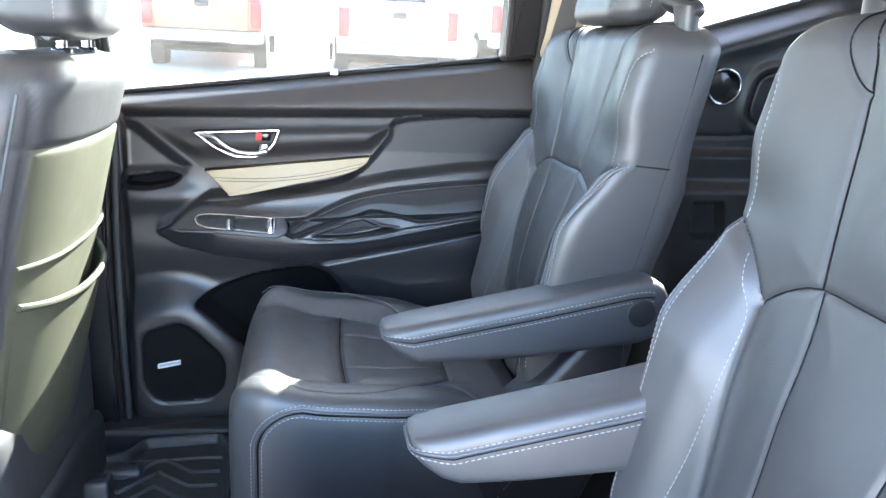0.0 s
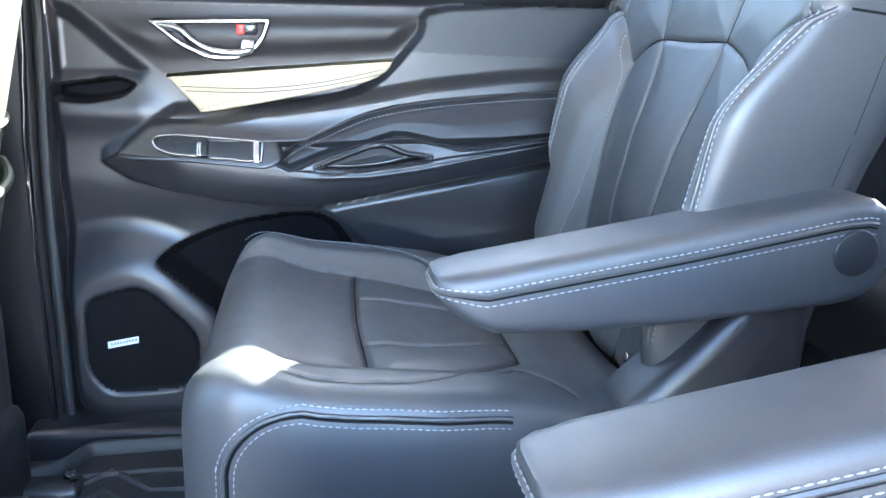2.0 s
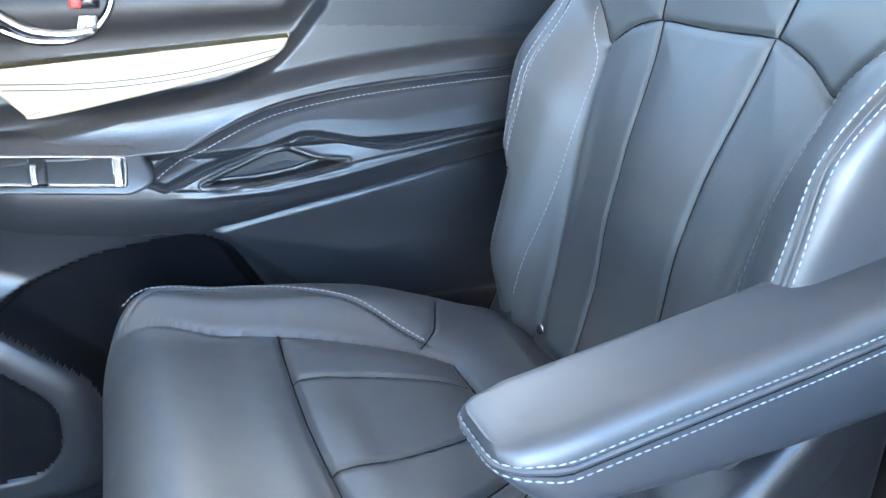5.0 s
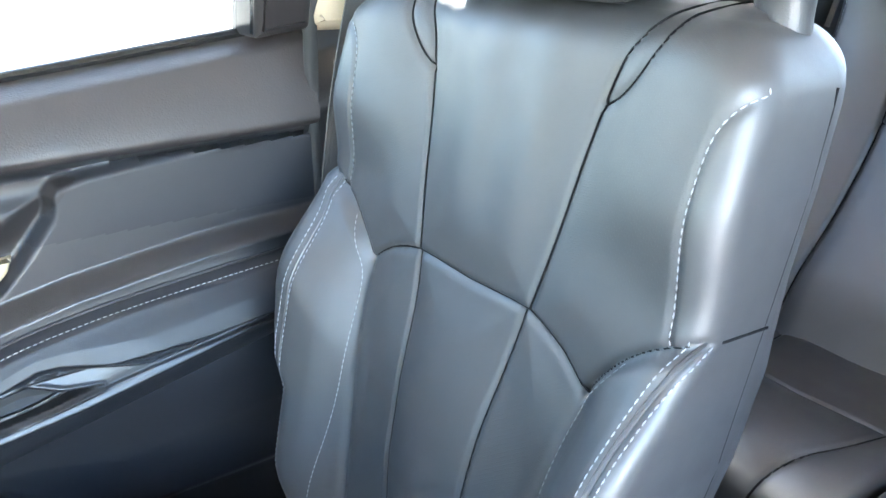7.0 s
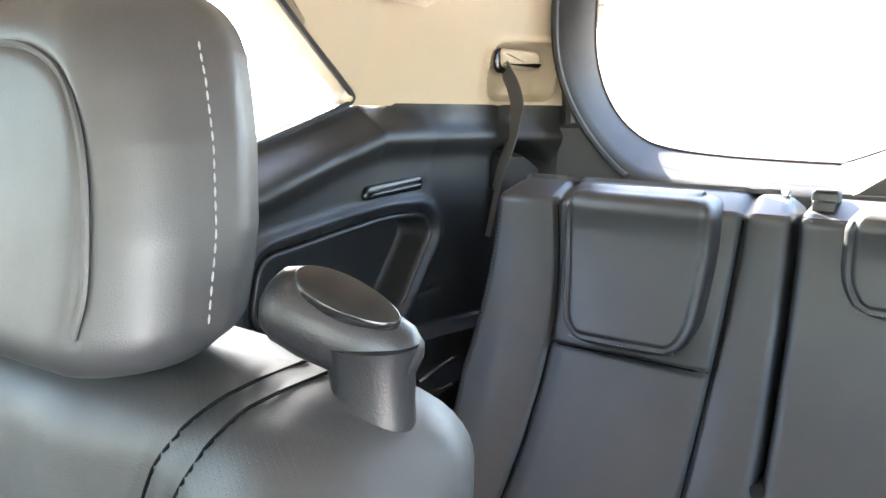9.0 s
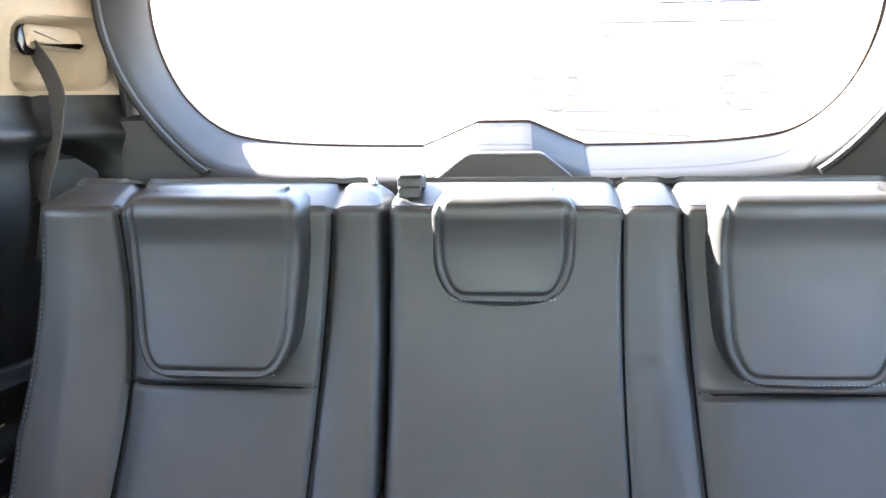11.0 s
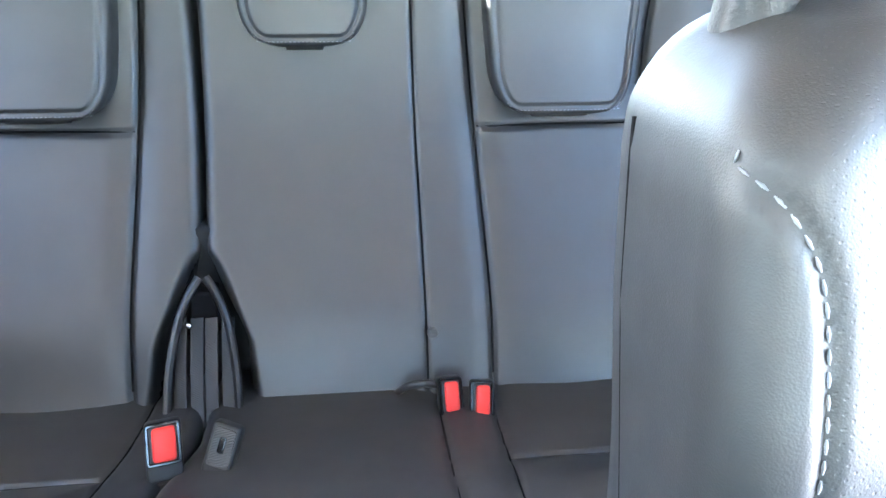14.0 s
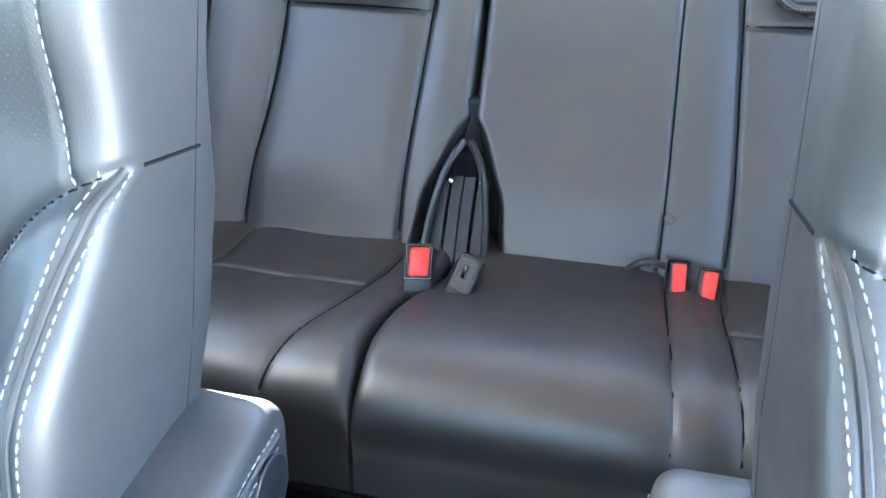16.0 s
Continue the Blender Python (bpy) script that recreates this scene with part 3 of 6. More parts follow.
    part("belt_guide", plate(rounded([(gx - 0.035, gz + 0.025), (gx + 0.03, gz + 0.022), (gx + 0.045, gz - 0.012), (gx + 0.015, gz - 0.006), (gx - 0.035, gz - 0.010)], 0.010, 4),
                             lambda a, b, h: (a, float(plan_y(a)) + 0.03 - 0.3 * (b - 1.03) - h, b), -0.01, 0.028, 0.010, 4), BEIGE, d, "beige moulded belt guide")
    part("guide_slot", disc((gx - 0.026, gy - 0.004, gz + 0.004), (0, -1, 0), 0.021, 0.006, 20), GLOSS, d)
    part("upper_rail", loft([[(x, 0.775 - lean(1.18), 1.18), (x, 0.755 - lean(1.2), 1.192), (x, 0.735 - lean(1.24), 1.245), (x, 0.83 - lean(1.24), 1.245), (x, 0.82 - lean(1.18), 1.185)] for x in (-0.50, 0.0, 0.45, 0.64, 1.05, 1.2)]), BEIGE, d)
    # quarter window
    w = thing("window_quarter_" + tag, "rear quarter window with dark tinted glass", "window", (0.88, 0.78, 0.9), kind="structure")
    pane = [(0.575, 0.835), (1.205, 1.020), (0.955, 1.21), (0.575, 1.21)]
    part("pane", plate(pane, lambda a, b, h: (a, h - lean(b), b), 0.832, 0.836, 0.001), PRIVACY, w)
    edge = [(a, 0.826 - lean(b), b) for a, b in curve([(0.62, 0.855), (0.88, 0.935), (1.12, 1.010), (1.178, 1.034), (1.150, 1.058), (1.06, 1.113), (0.955, 1.18)], 8)]
    part("window_seal", tube(edge, 0.005, 6), RUBBER, w, "thin black window seal")


POCKET = rounded([(1.408, 1.034), (1.532, 1.034), (1.515, 1.140), (1.392, 1.133)], 0.028, 5)
for flag, tag in ((False, "far"), (True, "near")):
    FLIP[0] = flag
    front_side(tag)
    centre_pillar(tag)
    WARP[0] = rear_trim
    quarter(tag, not flag)
    WARP[0] = None
FLIP[0] = False

# tailgate
WARP[0] = rear_trim
tailgate = thing("wall_tailgate", "black tailgate lining below the rear window", "tailgate", (1.58, 0, 0.5), kind="structure")
half = curve([(0.0, 0.981), (0.036, 0.981), (0.052, 0.976), (0.118, 0.947), (0.145, 0.943), (0.30, 0.946), (0.40, 0.955), (0.455, 0.972), (0.502, 1.010), (0.535, 1.06), (0.556, 1.12), (0.564, 1.18), (0.566, 1.25), (0.566, 1.37)], 6)
opening = [(y, z) for y, z in half] + [(-y, z) for y, z in reversed(half)]
n = len(opening)
def grown(d):
    out = []
    for y, z in opening:
        s = 1 if y >= 0 else -1
        side = float(sstep(0.40, 0.56, abs(y)))
        out.append((y + s * d * side * 0.5, z - d * (1 - side) * 1.0))
    return out
flat_low = [(y, 0.893 + 0.012 * float(sstep(0.13, 0.03, abs(y)))) if abs(y) < 0.42 else q for (y, z), q in zip(opening, grown(0.045))]
def raked(x, y, z, tilt=0.42):
    """The rear window leans forward: the same outline on a sloping plane."""
    for _ in range(3):
        k = (x - tilt * max(z - 0.95, 0) - 0.43) / (x - 0.43)
    return (x - tilt * max(z - 0.95, 0), y * k, 1.01 + (z - 1.01) * k)
rings = [[raked(1.650, y, z) for y, z in opening], [raked(1.635, y, z) for y, z in grown(0.006)],
         [raked(1.563, y, z - 0.002, 0.30) for y, z in grown(0.034)], [raked(1.545, y, z - 0.003, 0.25) for y, z in grown(0.045)], [raked(1.541, y, z - 0.003, 0.25) for y, z in grown(0.055)],
         [(1.543, float(np.clip(y * 1.25, -0.64, 0.64)) if z < 0.99 else y * 1.004, min(z, 0.20) if abs(y) < 0.5 else z) for y, z in grown(0.07)]]
part("tailgate_trim", loft(rings, cap=False, closed=False), GATE, tailgate)
hump = [(y, z) for y, z in rounded([(-0.128, 0.86), (-0.105, 0.90), (-0.055, 0.940), (0.055, 0.940), (0.105, 0.90), (0.128, 0.86)], 0.012, 4)]
part("wiper_motor_cover", plate(hump, lambda a, b, h: (h, a, b), 1.59, 1.533, 0.008, 3), SOFT, tailgate, "dark wiper motor cover")
part("outer_skin", plate([(-0.72, -0.3), (0.72, -0.3), (0.70, 0.90), (-0.70, 0.90)], lambda a, b, h: (h, a, b), 1.68, 1.72, 0.01), BODY, tailgate)
seal = [(1.560, 0.560, 0.55), (1.560, 0.560, 0.90), (1.557, 0.562, 1.03), (1.553, 0.570, 1.12), (1.548, 0.578, 1.25)]
part("tailgate_seal", tube(curve([(x - 0.006, y, z) for x, y, z in seal], 8), 0.012, 8), RUBBER, tailgate, "thick black rubber seal")
part("tailgate_seal", tube(curve([(x, -y, z) for x, y, z in seal], 8), 0.012, 8), RUBBER, tailgate, "thick black rubber seal")
for s in (1, -1):
    line = [raked(1.536, y, z - 0.003, 0.25) for y, z in grown(0.060) if s * y > 0.44]
    part("opening_seal", tube(line, 0.0065, 8), RUBBER, tailgate, "black rubber opening seal")
part("glass_edge", tube([raked(1.649, y, z) for y, z in opening], 0.0028, 6), EDGE, tailgate, "dark brown glass edging")
window_rear = thing("window_rear", "rear window with thin heating wires", "window", (1.65, 0, 1.0), kind="structure")
part("pane", plate([(-0.62, 0.92), (0.62, 0.92), (0.60, 1.36), (-0.60, 1.36)], lambda a, b, h: (h - 0.42 * (b - 0.95), a, b), 1.660, 1.664, 0.001), PRIVACY, window_rear)
for k in range(9):
    z = 0.995 + 0.026 * k
    part("heating_wire", strap([(1.6575 - 0.42 * (z - 0.95), y, z) for y in (-0.54, 0, 0.54)], 0.0012, (0, 0, 1), 0.0004), GLOSS, window_rear)
part("wiper_blade", tube([(1.69, -0.115, 0.965), (1.69, -0.3, 0.953)], 0.004, 6), RUBBER, window_rear, "thin rear wiper blade")

WARP[0] = None

# ---- far rear door ----
door = thing("door_1", "black rear door lining with cream leather insert", "car door", (0.0, 0.76, 0.0), kind="structure")
ARM = curve([(-0.322, 0.462), (-0.285, 0.484), (-0.246, 0.512), (-0.215, 0.531), (-0.14, 0.535), (-0.065, 0.530), (0.00, 0.548), (0.07, 0.566), (0.16, 0.582), (0.30, 0.597), (0.52, 0.615),
             (0.52, 0.515), (0.377, 0.483), (0.22, 0.447), (0.10, 0.415), (0.03, 0.402), (-0.05, 0.400), (-0.13, 0.406), (-0.253, 0.430), (-0.300, 0.447)], 4, True)
PAD = curve([(-0.061, 0.470), (-0.054, 0.486), (-0.010, 0.511), (0.076, 0.549), (0.164, 0.568), (0.271, 0.581), (0.38, 0.591), (0.52, 0.604)], 4) + [(0.52, 0.545), (0.382, 0.527), (0.32, 0.517), (0.235, 0.501), (0.215, 0.501), (0.130, 0.517), (0.112, 0.517), (0.076, 0.505), (0.0, 0.481), (-0.045, 0.462)]
FRAMEP = rounded([(-0.042, 0.460), (0.0, 0.478), (0.076, 0.503), (0.112, 0.514), (0.128, 0.514), (0.215, 0.498), (0.235, 0.4985), (0.38, 0.524), (0.52, 0.54), (0.52, 0.532), (0.37, 0.512), (0.19, 0.483), (0.09, 0.463), (0.02, 0.456)], 0.003, 2)
MAPP = rounded([(-0.005, 0.464), (0.018, 0.474), (0.076, 0.496), (0.100, 0.500), (0.132, 0.488), (0.172, 0.484), (0.12, 0.473), (0.06, 0.464)], 0.004, 3)
SPEAK = rounded([(-0.388, 0.255), (-0.33, 0.288), (-0.285, 0.293), (-0.245, 0.270), (-0.165, 0.195), (-0.162, 0.095), (-0.20, 0.055), (-0.35, 0.050), (-0.388, 0.10)], 0.03, 4)
GRILLE = rounded([(-0.365, 0.245), (-0.285, 0.268), (-0.255, 0.252), (-0.190, 0.185), (-0.192, 0.115), (-0.22, 0.085), (-0.335, 0.078), (-0.366, 0.12)], 0.025, 4)
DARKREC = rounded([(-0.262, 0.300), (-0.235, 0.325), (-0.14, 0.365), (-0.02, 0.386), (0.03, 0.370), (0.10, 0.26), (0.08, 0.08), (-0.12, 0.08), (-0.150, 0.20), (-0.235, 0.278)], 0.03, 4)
REARP = curve([(0.192, 0.712), (0.150, 0.668), (0.118, 0.628), (0.085, 0.596), (0.035, 0.575), (-0.06, 0.553), (-0.15, 0.534), (-0.24, 0.522), (-0.22, 0.50), (0.0, 0.50), (0.52, 0.55), (0.52, 0.714)], 4, True)
CUP = rounded([(-0.395, 0.575), (-0.30, 0.590), (-0.262, 0.580), (-0.285, 0.556), (-0.34, 0.545), (-0.395, 0.548)], 0.015, 4)
TRI = [(-0.40, 0.70), (-0.352, 0.690), (-0.246, 0.600), (-0.262, 0.575), (-0.40, 0.57)]
INSERT = [(-0.352, 0.690), (0.185, 0.706), (0.115, 0.632), (-0.232, 0.594)]
LOWP = rounded([(0.0, 0.388), (0.20, 0.432), (0.52, 0.505), (0.52, 0.25), (0.16, 0.25), (0.07, 0.33)], 0.02, 3)


ARM_TOP = ((-0.322, -0.285, -0.246, -0.215, -0.14, -0.065, 0.0, 0.07, 0.16, 0.30, 0.52), (0.464, 0.486, 0.512, 0.531, 0.537, 0.538, 0.548, 0.560, 0.580, 0.600, 0.618))
ARM_RIDGE = ((-0.322, -0.300, -0.247, -0.167, -0.071, -0.007, 0.073, 0.147, 0.252, 0.359, 0.52), (0.462, 0.470, 0.476, 0.466, 0.456, 0.451, 0.454, 0.465, 0.487, 0.510, 0.540))
ARM_LOW = ((-0.322, -0.300, -0.285, -0.225, -0.15, -0.072, -0.014, 0.045, 0.104, 0.225, 0.334, 0.52), (0.460, 0.446, 0.437, 0.421, 0.408, 0.399, 0.396, 0.407, 0.421, 0.447, 0.470, 0.508))


def armrest_bulge(x, z):
    """How far the door's armrest stands out: a ridge, a face below it that tucks under, and a long slope up to the panel."""
    zt, zr, zb = (np.interp(x, *line) for line in (ARM_TOP, ARM_RIDGE, ARM_LOW))
    out = (0.016 + 0.046 * sstep(-0.335, -0.19, x)) * sstep(-0.328, -0.312, x)
    s = np.clip((z - zr) / np.maximum(zt - zr, 0.004), 0, 1)
    up = out * (1 - 0.55 * sstep(0.06, 1.0, s)) * np.where(z > zt, sstep(0.024, 0.0, z - zt), 1)
    t = np.clip((zr - z) / np.maximum(zr - zb, 0.004), 0, 1)
    down = (out - 0.016 * t ** 1.6 * np.minimum(out / 0.05, 1)) * sstep(-0.007, 0.006, z - zb)
    lip = 0.0028 * np.exp(-((z - zr) / 0.0045) ** 2) * sstep(-0.05, 0.02, x)
    return np.where(z > zr, up, down) + lip


def door_y(x, z):
    P = np.stack([x, z], 1)
    s = sill_z(x)
    step = 0.719 + 0.028 * (x + 0.362)
    t = np.clip((z - step) / (s - step), 0, 1)
    y = np.where(z > step, 0.738 + 0.040 * t ** 1.4, 0.738 + 0.030 * sstep(0.0, -0.026, z - step))
    y = y + 0.02 * sstep(0.02, 0.0, s - z)
    low = z < step - 0.02
    y = y - 0.020 * sstep(-0.004, 0.010, sdf(P, REARP)) * low
    y = y - 0.009 * np.exp(-((z - 0.662 - 0.06 * x) / 0.026) ** 2) * sstep(0.0, 0.03, sdf(P, INSERT))
    y = y - armrest_bulge(x, z)
    d = sdf(P, PAD)
    y = y - 0.011 * sstep(0.0, 0.012, d) - 0.004 * sstep(0.0, 0.04, d) + 0.004 * np.exp(-(d / 0.0020) ** 2)
    y = y + 0.0035 * sstep(0.0, 0.003, sdf(P, FRAMEP))
    d = sdf(P, MAPP)
    y = y + 0.013 * sstep(0.0, 0.004, d) + 0.25 * np.clip(d, 0, 0.02) - 0.002 * np.exp(-((d + 0.003) / 0.002) ** 2)
    y = y + 0.018 * sstep(0.0, 0.03, sdf(P, TRI)) + 0.045 * sstep(0.0, 0.012, sdf(P, CUP))
    y = y - 0.012 * np.exp(-((z - 0.535) / 0.028) ** 2) * sstep(-0.20, -0.27, x)
    y = y + 0.016 * sstep(0.44, 0.34, z)
    y = y - 0.042 * sstep(-0.085, 0.010, sdf(P, SPEAK)) + 0.007 * sstep(-0.003, 0.010, sdf(P, GRILLE))
    y = y + 0.055 * sstep(0.0, 0.022, sdf(P, DARKREC))
    y = y - 0.010 * sstep(-0.008, 0.011, sdf(P, LOWP)) - 0.010 * sstep(0.0, 0.13, sdf(P, LOWP))
    return y + 0.020 * sstep(-0.375, -0.394, x)


xs = np.concatenate([np.linspace(-0.394, -0.11, 120)[:-1], np.linspace(-0.11, 0.27, 250)[:-1], np.linspace(0.27, 0.462, 60)])
ts = np.concatenate([np.linspace(0, 0.50, 110)[:-1], np.linspace(0.50, 0.76, 180)[:-1], np.linspace(0.76, 1, 80)])
geo = heightfield(xs, lambda x: sill_z(x), lambda x: 0.035 + 0.02 * sstep(-0.33, -0.394, x), ts, door_y)
V = np.array(geo[0])
cell = np.array([f[0] for f in geo[1]])
C = V[cell][:, [0, 2]]
slots = np.where(sdf(C, PAD) > 0.0, 1, 0)
step = 0.719 + 0.028 * (C[:, 0] + 0.362)
slots = np.where((C[:, 1] > step - 0.012), 2, slots)
slots = np.where((sdf(C, REARP) > 0.0) & (sdf(C, ARM) < 0) & (C[:, 1] > 0.64), 3, slots)
slots = np.where((sdf(C, INSERT) > 0.0) & (C[:, 1] < step - 0.012), 4, slots)
slots = np.where(sdf(C, GRILLE) > 0.002, 5, slots)
slots = np.where(sdf(C, MAPP) > 0.0, 7, slots)
# slot 6: pocket shade of the deep recess and cup, put into the colour
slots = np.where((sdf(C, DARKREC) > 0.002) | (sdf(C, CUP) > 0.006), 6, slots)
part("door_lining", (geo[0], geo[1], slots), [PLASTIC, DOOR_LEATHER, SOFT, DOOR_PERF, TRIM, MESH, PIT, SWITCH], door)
part("door_shell", plate([(-0.46, -0.02), (0.50, -0.02), (0.50, 0.80), (-0.46, 0.71)], lambda a, b, h: (a, h, b), 0.870, 0.89, 0.004), BODY, door)


def on_door(a, b, h):
    return (a, float(door_y(np.array([a]), np.array([b]))[0]) - h, b)


def flat_door(depth):
    return lambda a, b, h: (a, depth - h, b)


cream = rounded(curve([(-0.229, 0.594), (-0.05, 0.613), (0.115, 0.631)], 6) + curve([(0.108, 0.615), (0.090, 0.601), (0.055, 0.589), (0.00, 0.576), (-0.10, 0.554), (-0.168, 0.541), (-0.178, 0.545)], 3), 0.002, 2)
part("cream_insert", plate(cream, lambda a, b, h: (a, 0.772 - h - 0.35 * (0.60 + 0.11 * a - b), b), 0.0, 0.016, 0.005, 3), CREAM, door, "cream leather insert with fine seams")
for k in (0, 1):
    seam = curve([(-0.205 + 0.008 * k, 0.577 - 0.006 * k), (-0.10, 0.578 - 0.006 * k), (0.0, 0.590 - 0.006 * k), (0.098, 0.613 - 0.006 * k)], 8)
    part("insert_seam", tube([(a, 0.7562 - 0.35 * (0.60 + 0.11 * a - b), b) for a, b in seam], 0.0008, 5), WEB, door)
# inside handle
bez = rounded([(-0.252, 0.672), (-0.069, 0.682), (-0.080, 0.650), (-0.100, 0.626), (-0.130, 0.617), (-0.165, 0.618), (-0.205, 0.636)], 0.010, 4)
handle = part("handle_bezel", frame_band(bez, 0.0085, flat_door(0.768), 0.0, 0.014, 0.003), CHROME, door, "bright chrome handle surround")
part("handle_recess", plate(inset_poly(bez, 0.008), flat_door(0.768), 0.0, 0.004, 0.001), GLOSS, door)
lever = curve([(-0.232, 0.664), (-0.205, 0.660), (-0.185, 0.645), (-0.160, 0.632), (-0.125, 0.629), (-0.102, 0.634)], 6)
part("door_handle", tube([(a, 0.757, b) for a, b in lever], [0.0035 + 0.0035 * math.sin(min(k / 10, 1) * math.pi / 2) for k in range(len(lever))], 10), CHROME, door, "curved chrome pull lever")
part("lever_end", plate(rounded([(-0.118, 0.630), (-0.095, 0.632), (-0.094, 0.651), (-0.114, 0.650)], 0.004, 3), flat_door(0.766), 0.0, 0.014, 0.003), CHROME, door)
part("lock_button", plate(rounded([(-0.118, 0.655), (-0.091, 0.656), (-0.090, 0.673), (-0.118, 0.672)], 0.003, 3), flat_door(0.766), 0.0, 0.013, 0.003), GLOSS, door)
part("lock_mark", plate(rounded([(-0.121, 0.656), (-0.109, 0.6565), (-0.109, 0.671), (-0.121, 0.6705)], 0.002, 2), flat_door(0.766), 0.0, 0.0145, 0.002), RED, door, "red lock marker")
# window switch panel
sw = rounded([(-0.241, 0.503), (-0.236, 0.511), (-0.222, 0.5135), (-0.205, 0.514), (-0.147, 0.511), (-0.081, 0.507), (-0.081, 0.492), (-0.083, 0.4755), (-0.113, 0.477), (-0.169, 0.481), (-0.216, 0.485), (-0.235, 0.492)], 0.005, 4)
def sw3(a, b, h):
    return (a, 0.704 - h + 0.5 * (b - 0.495), b - 0.2 * h)
plinth = rounded([(-0.292, 0.480), (-0.252, 0.517), (-0.224, 0.527), (-0.168, 0.527), (-0.068, 0.520), (-0.050, 0.478), (-0.075, 0.464), (-0.20, 0.473), (-0.27, 0.474)], 0.012, 4)
part("switch_plinth", plate(plinth, sw3, -0.04, 0.002, 0.007, 3), PLASTIC, door)
part("switch_bezel", frame_band(sw, 0.0034, sw3, -0.002, 0.006, 0.0015), CHROME, door, "slim chrome switch surround")
part("switch_end_cap", plate(rounded([(-0.0965, 0.506), (-0.087, 0.505), (-0.087, 0.478), (-0.0965, 0.478)], 0.002, 2), sw3, 0, 0.006, 0.0015), CHROME, door)
part("switch_plate", plate(inset_poly(sw, 0.003), sw3, -0.002, 0.003, 0.001), SWITCH, door)
part("window_switch", join(plate(rounded([(-0.177, 0.486), (-0.160, 0.486), (-0.160, 0.507), (-0.177, 0.508)], 0.003, 3), sw3, 0.0, 0.011, 0.003),
                           plate(rounded([(-0.222, 0.500), (-0.178, 0.504), (-0.178, 0.510), (-0.215, 0.510)], 0.002, 2), sw3, 0.0, 0.005, 0.001)), SWITCH, door)
part("switch_tip", plate(rounded([(-0.176, 0.487), (-0.169, 0.487), (-0.169, 0.506), (-0.176, 0.506)], 0.002, 2), sw3, 0.002, 0.0125, 0.002), CHROME, door)
part("speaker_badge", plate([(-0.333, 0.160), (-0.286, 0.169), (-0.286, 0.180), (-0.333, 0.171)], lambda a, b, h: on_door(a, b, h), -0.001, 0.002, 0.0006), WHITE, door, "small pale speaker badge with illegible writing")
for k in range(9):
    a = -0.328 + k * 0.0046
    part("badge_mark", plate([(a, 0.1645 + 0.19 * (a + 0.333)), (a + 0.003, 0.1645 + 0.19 * (a + 0.336)), (a + 0.003, 0.1685 + 0.19 * (a + 0.336)), (a, 0.1685 + 0.19 * (a + 0.333))], lambda p, q, h: on_door(p, q, h), 0.001, 0.0025, 0.0003), DARK_THREAD, door)
pad_line = [on_door(a, b, 0.0005) for a, b in curve([(-0.052, 0.478), (-0.040, 0.487), (-0.004, 0.507), (0.076, 0.542), (0.164, 0.561), (0.271, 0.574), (0.38, 0.584), (0.46, 0.591)], 14)]
part("pad_stitching", dashes(pad_line), DARK_THREAD, door, kind="stuff")
pl2 = [on_door(a, b, 0.0005) for a, b in curve([(-0.056, 0.485), (-0.044, 0.494), (-0.008, 0.514), (0.076, 0.549), (0.164, 0.568), (0.271, 0.581), (0.38, 0.591), (0.46, 0.598)], 14)]
part("pad_piping", tube(pl2, 0.0012, 6), SOFT, door)
part("pull_lip", tube([(a, float(door_y(np.array([a]), np.array([b]))[0]) - 0.001, b) for a, b in curve([(0.000, 0.4675), (0.05, 0.468), (0.10, 0.474), (0.135, 0.4835)], 8)], 0.003, 8), PLASTIC, door)
# window frame and glass of the door
part("rear_window_post", plate(rounded([(0.388, 0.835), (0.455, 0.845), (0.450, 1.23), (0.370, 1.23)], 0.006, 2), lambda a, b, h: (a, h - lean(b), b), 0.82, 0.752, 0.010, 4), TRIM, door, "dark window frame post")
part("post_edge", tube([(0.392, 0.765 - lean(0.84), 0.842), (0.384, 0.765 - lean(1.0), 1.0), (0.374, 0.765 - lean(1.17), 1.17)], 0.006, 8), GLOSS, door)
part("door_rear_seal", tube([(0.452, 0.757, 0.10), (0.460, 0.757, 0.5), (0.460, 0.752, 0.86), (0.456, 0.745 - lean(1.0), 1.0), (0.452, 0.745 - lean(1.17), 1.17)], 0.009, 8), RUBBER, door)
part("sill_weatherstrip", tube([(x, 0.797, float(sill_z(x)) + 0.002) for x in np.linspace(-0.395, 0.40, 12)], 0.006, 8), GLOSS, door, "shiny window sill strip")
part("sill_clip", box(0.028, 0.045, 0.785, 0.80, 0.792, 0.804, 0.002), CHROME, door)
part("front_window_post", plate(rounded([(-0.412, 0.735), (-0.392, 0.735), (-0.402, 1.23), (-0.425, 1.23)], 0.004, 2), lambda a, b, h: (a, h - lean(b), b), 0.82, 0.765, 0.008, 3), BEIGE, door, "slim window frame post")
window_1 = thing("window_1", "large rear door window", "window", (0, 0.8, 0.8), kind="structure")
part("pane", plate([(-0.41, 0.72), (0.40, 0.83), (0.40, 1.23), (-0.41, 1.23)], lambda a, b, h: (a, h - lean(b), b), 0.806, 0.810, 0.001), GLASS, window_1)


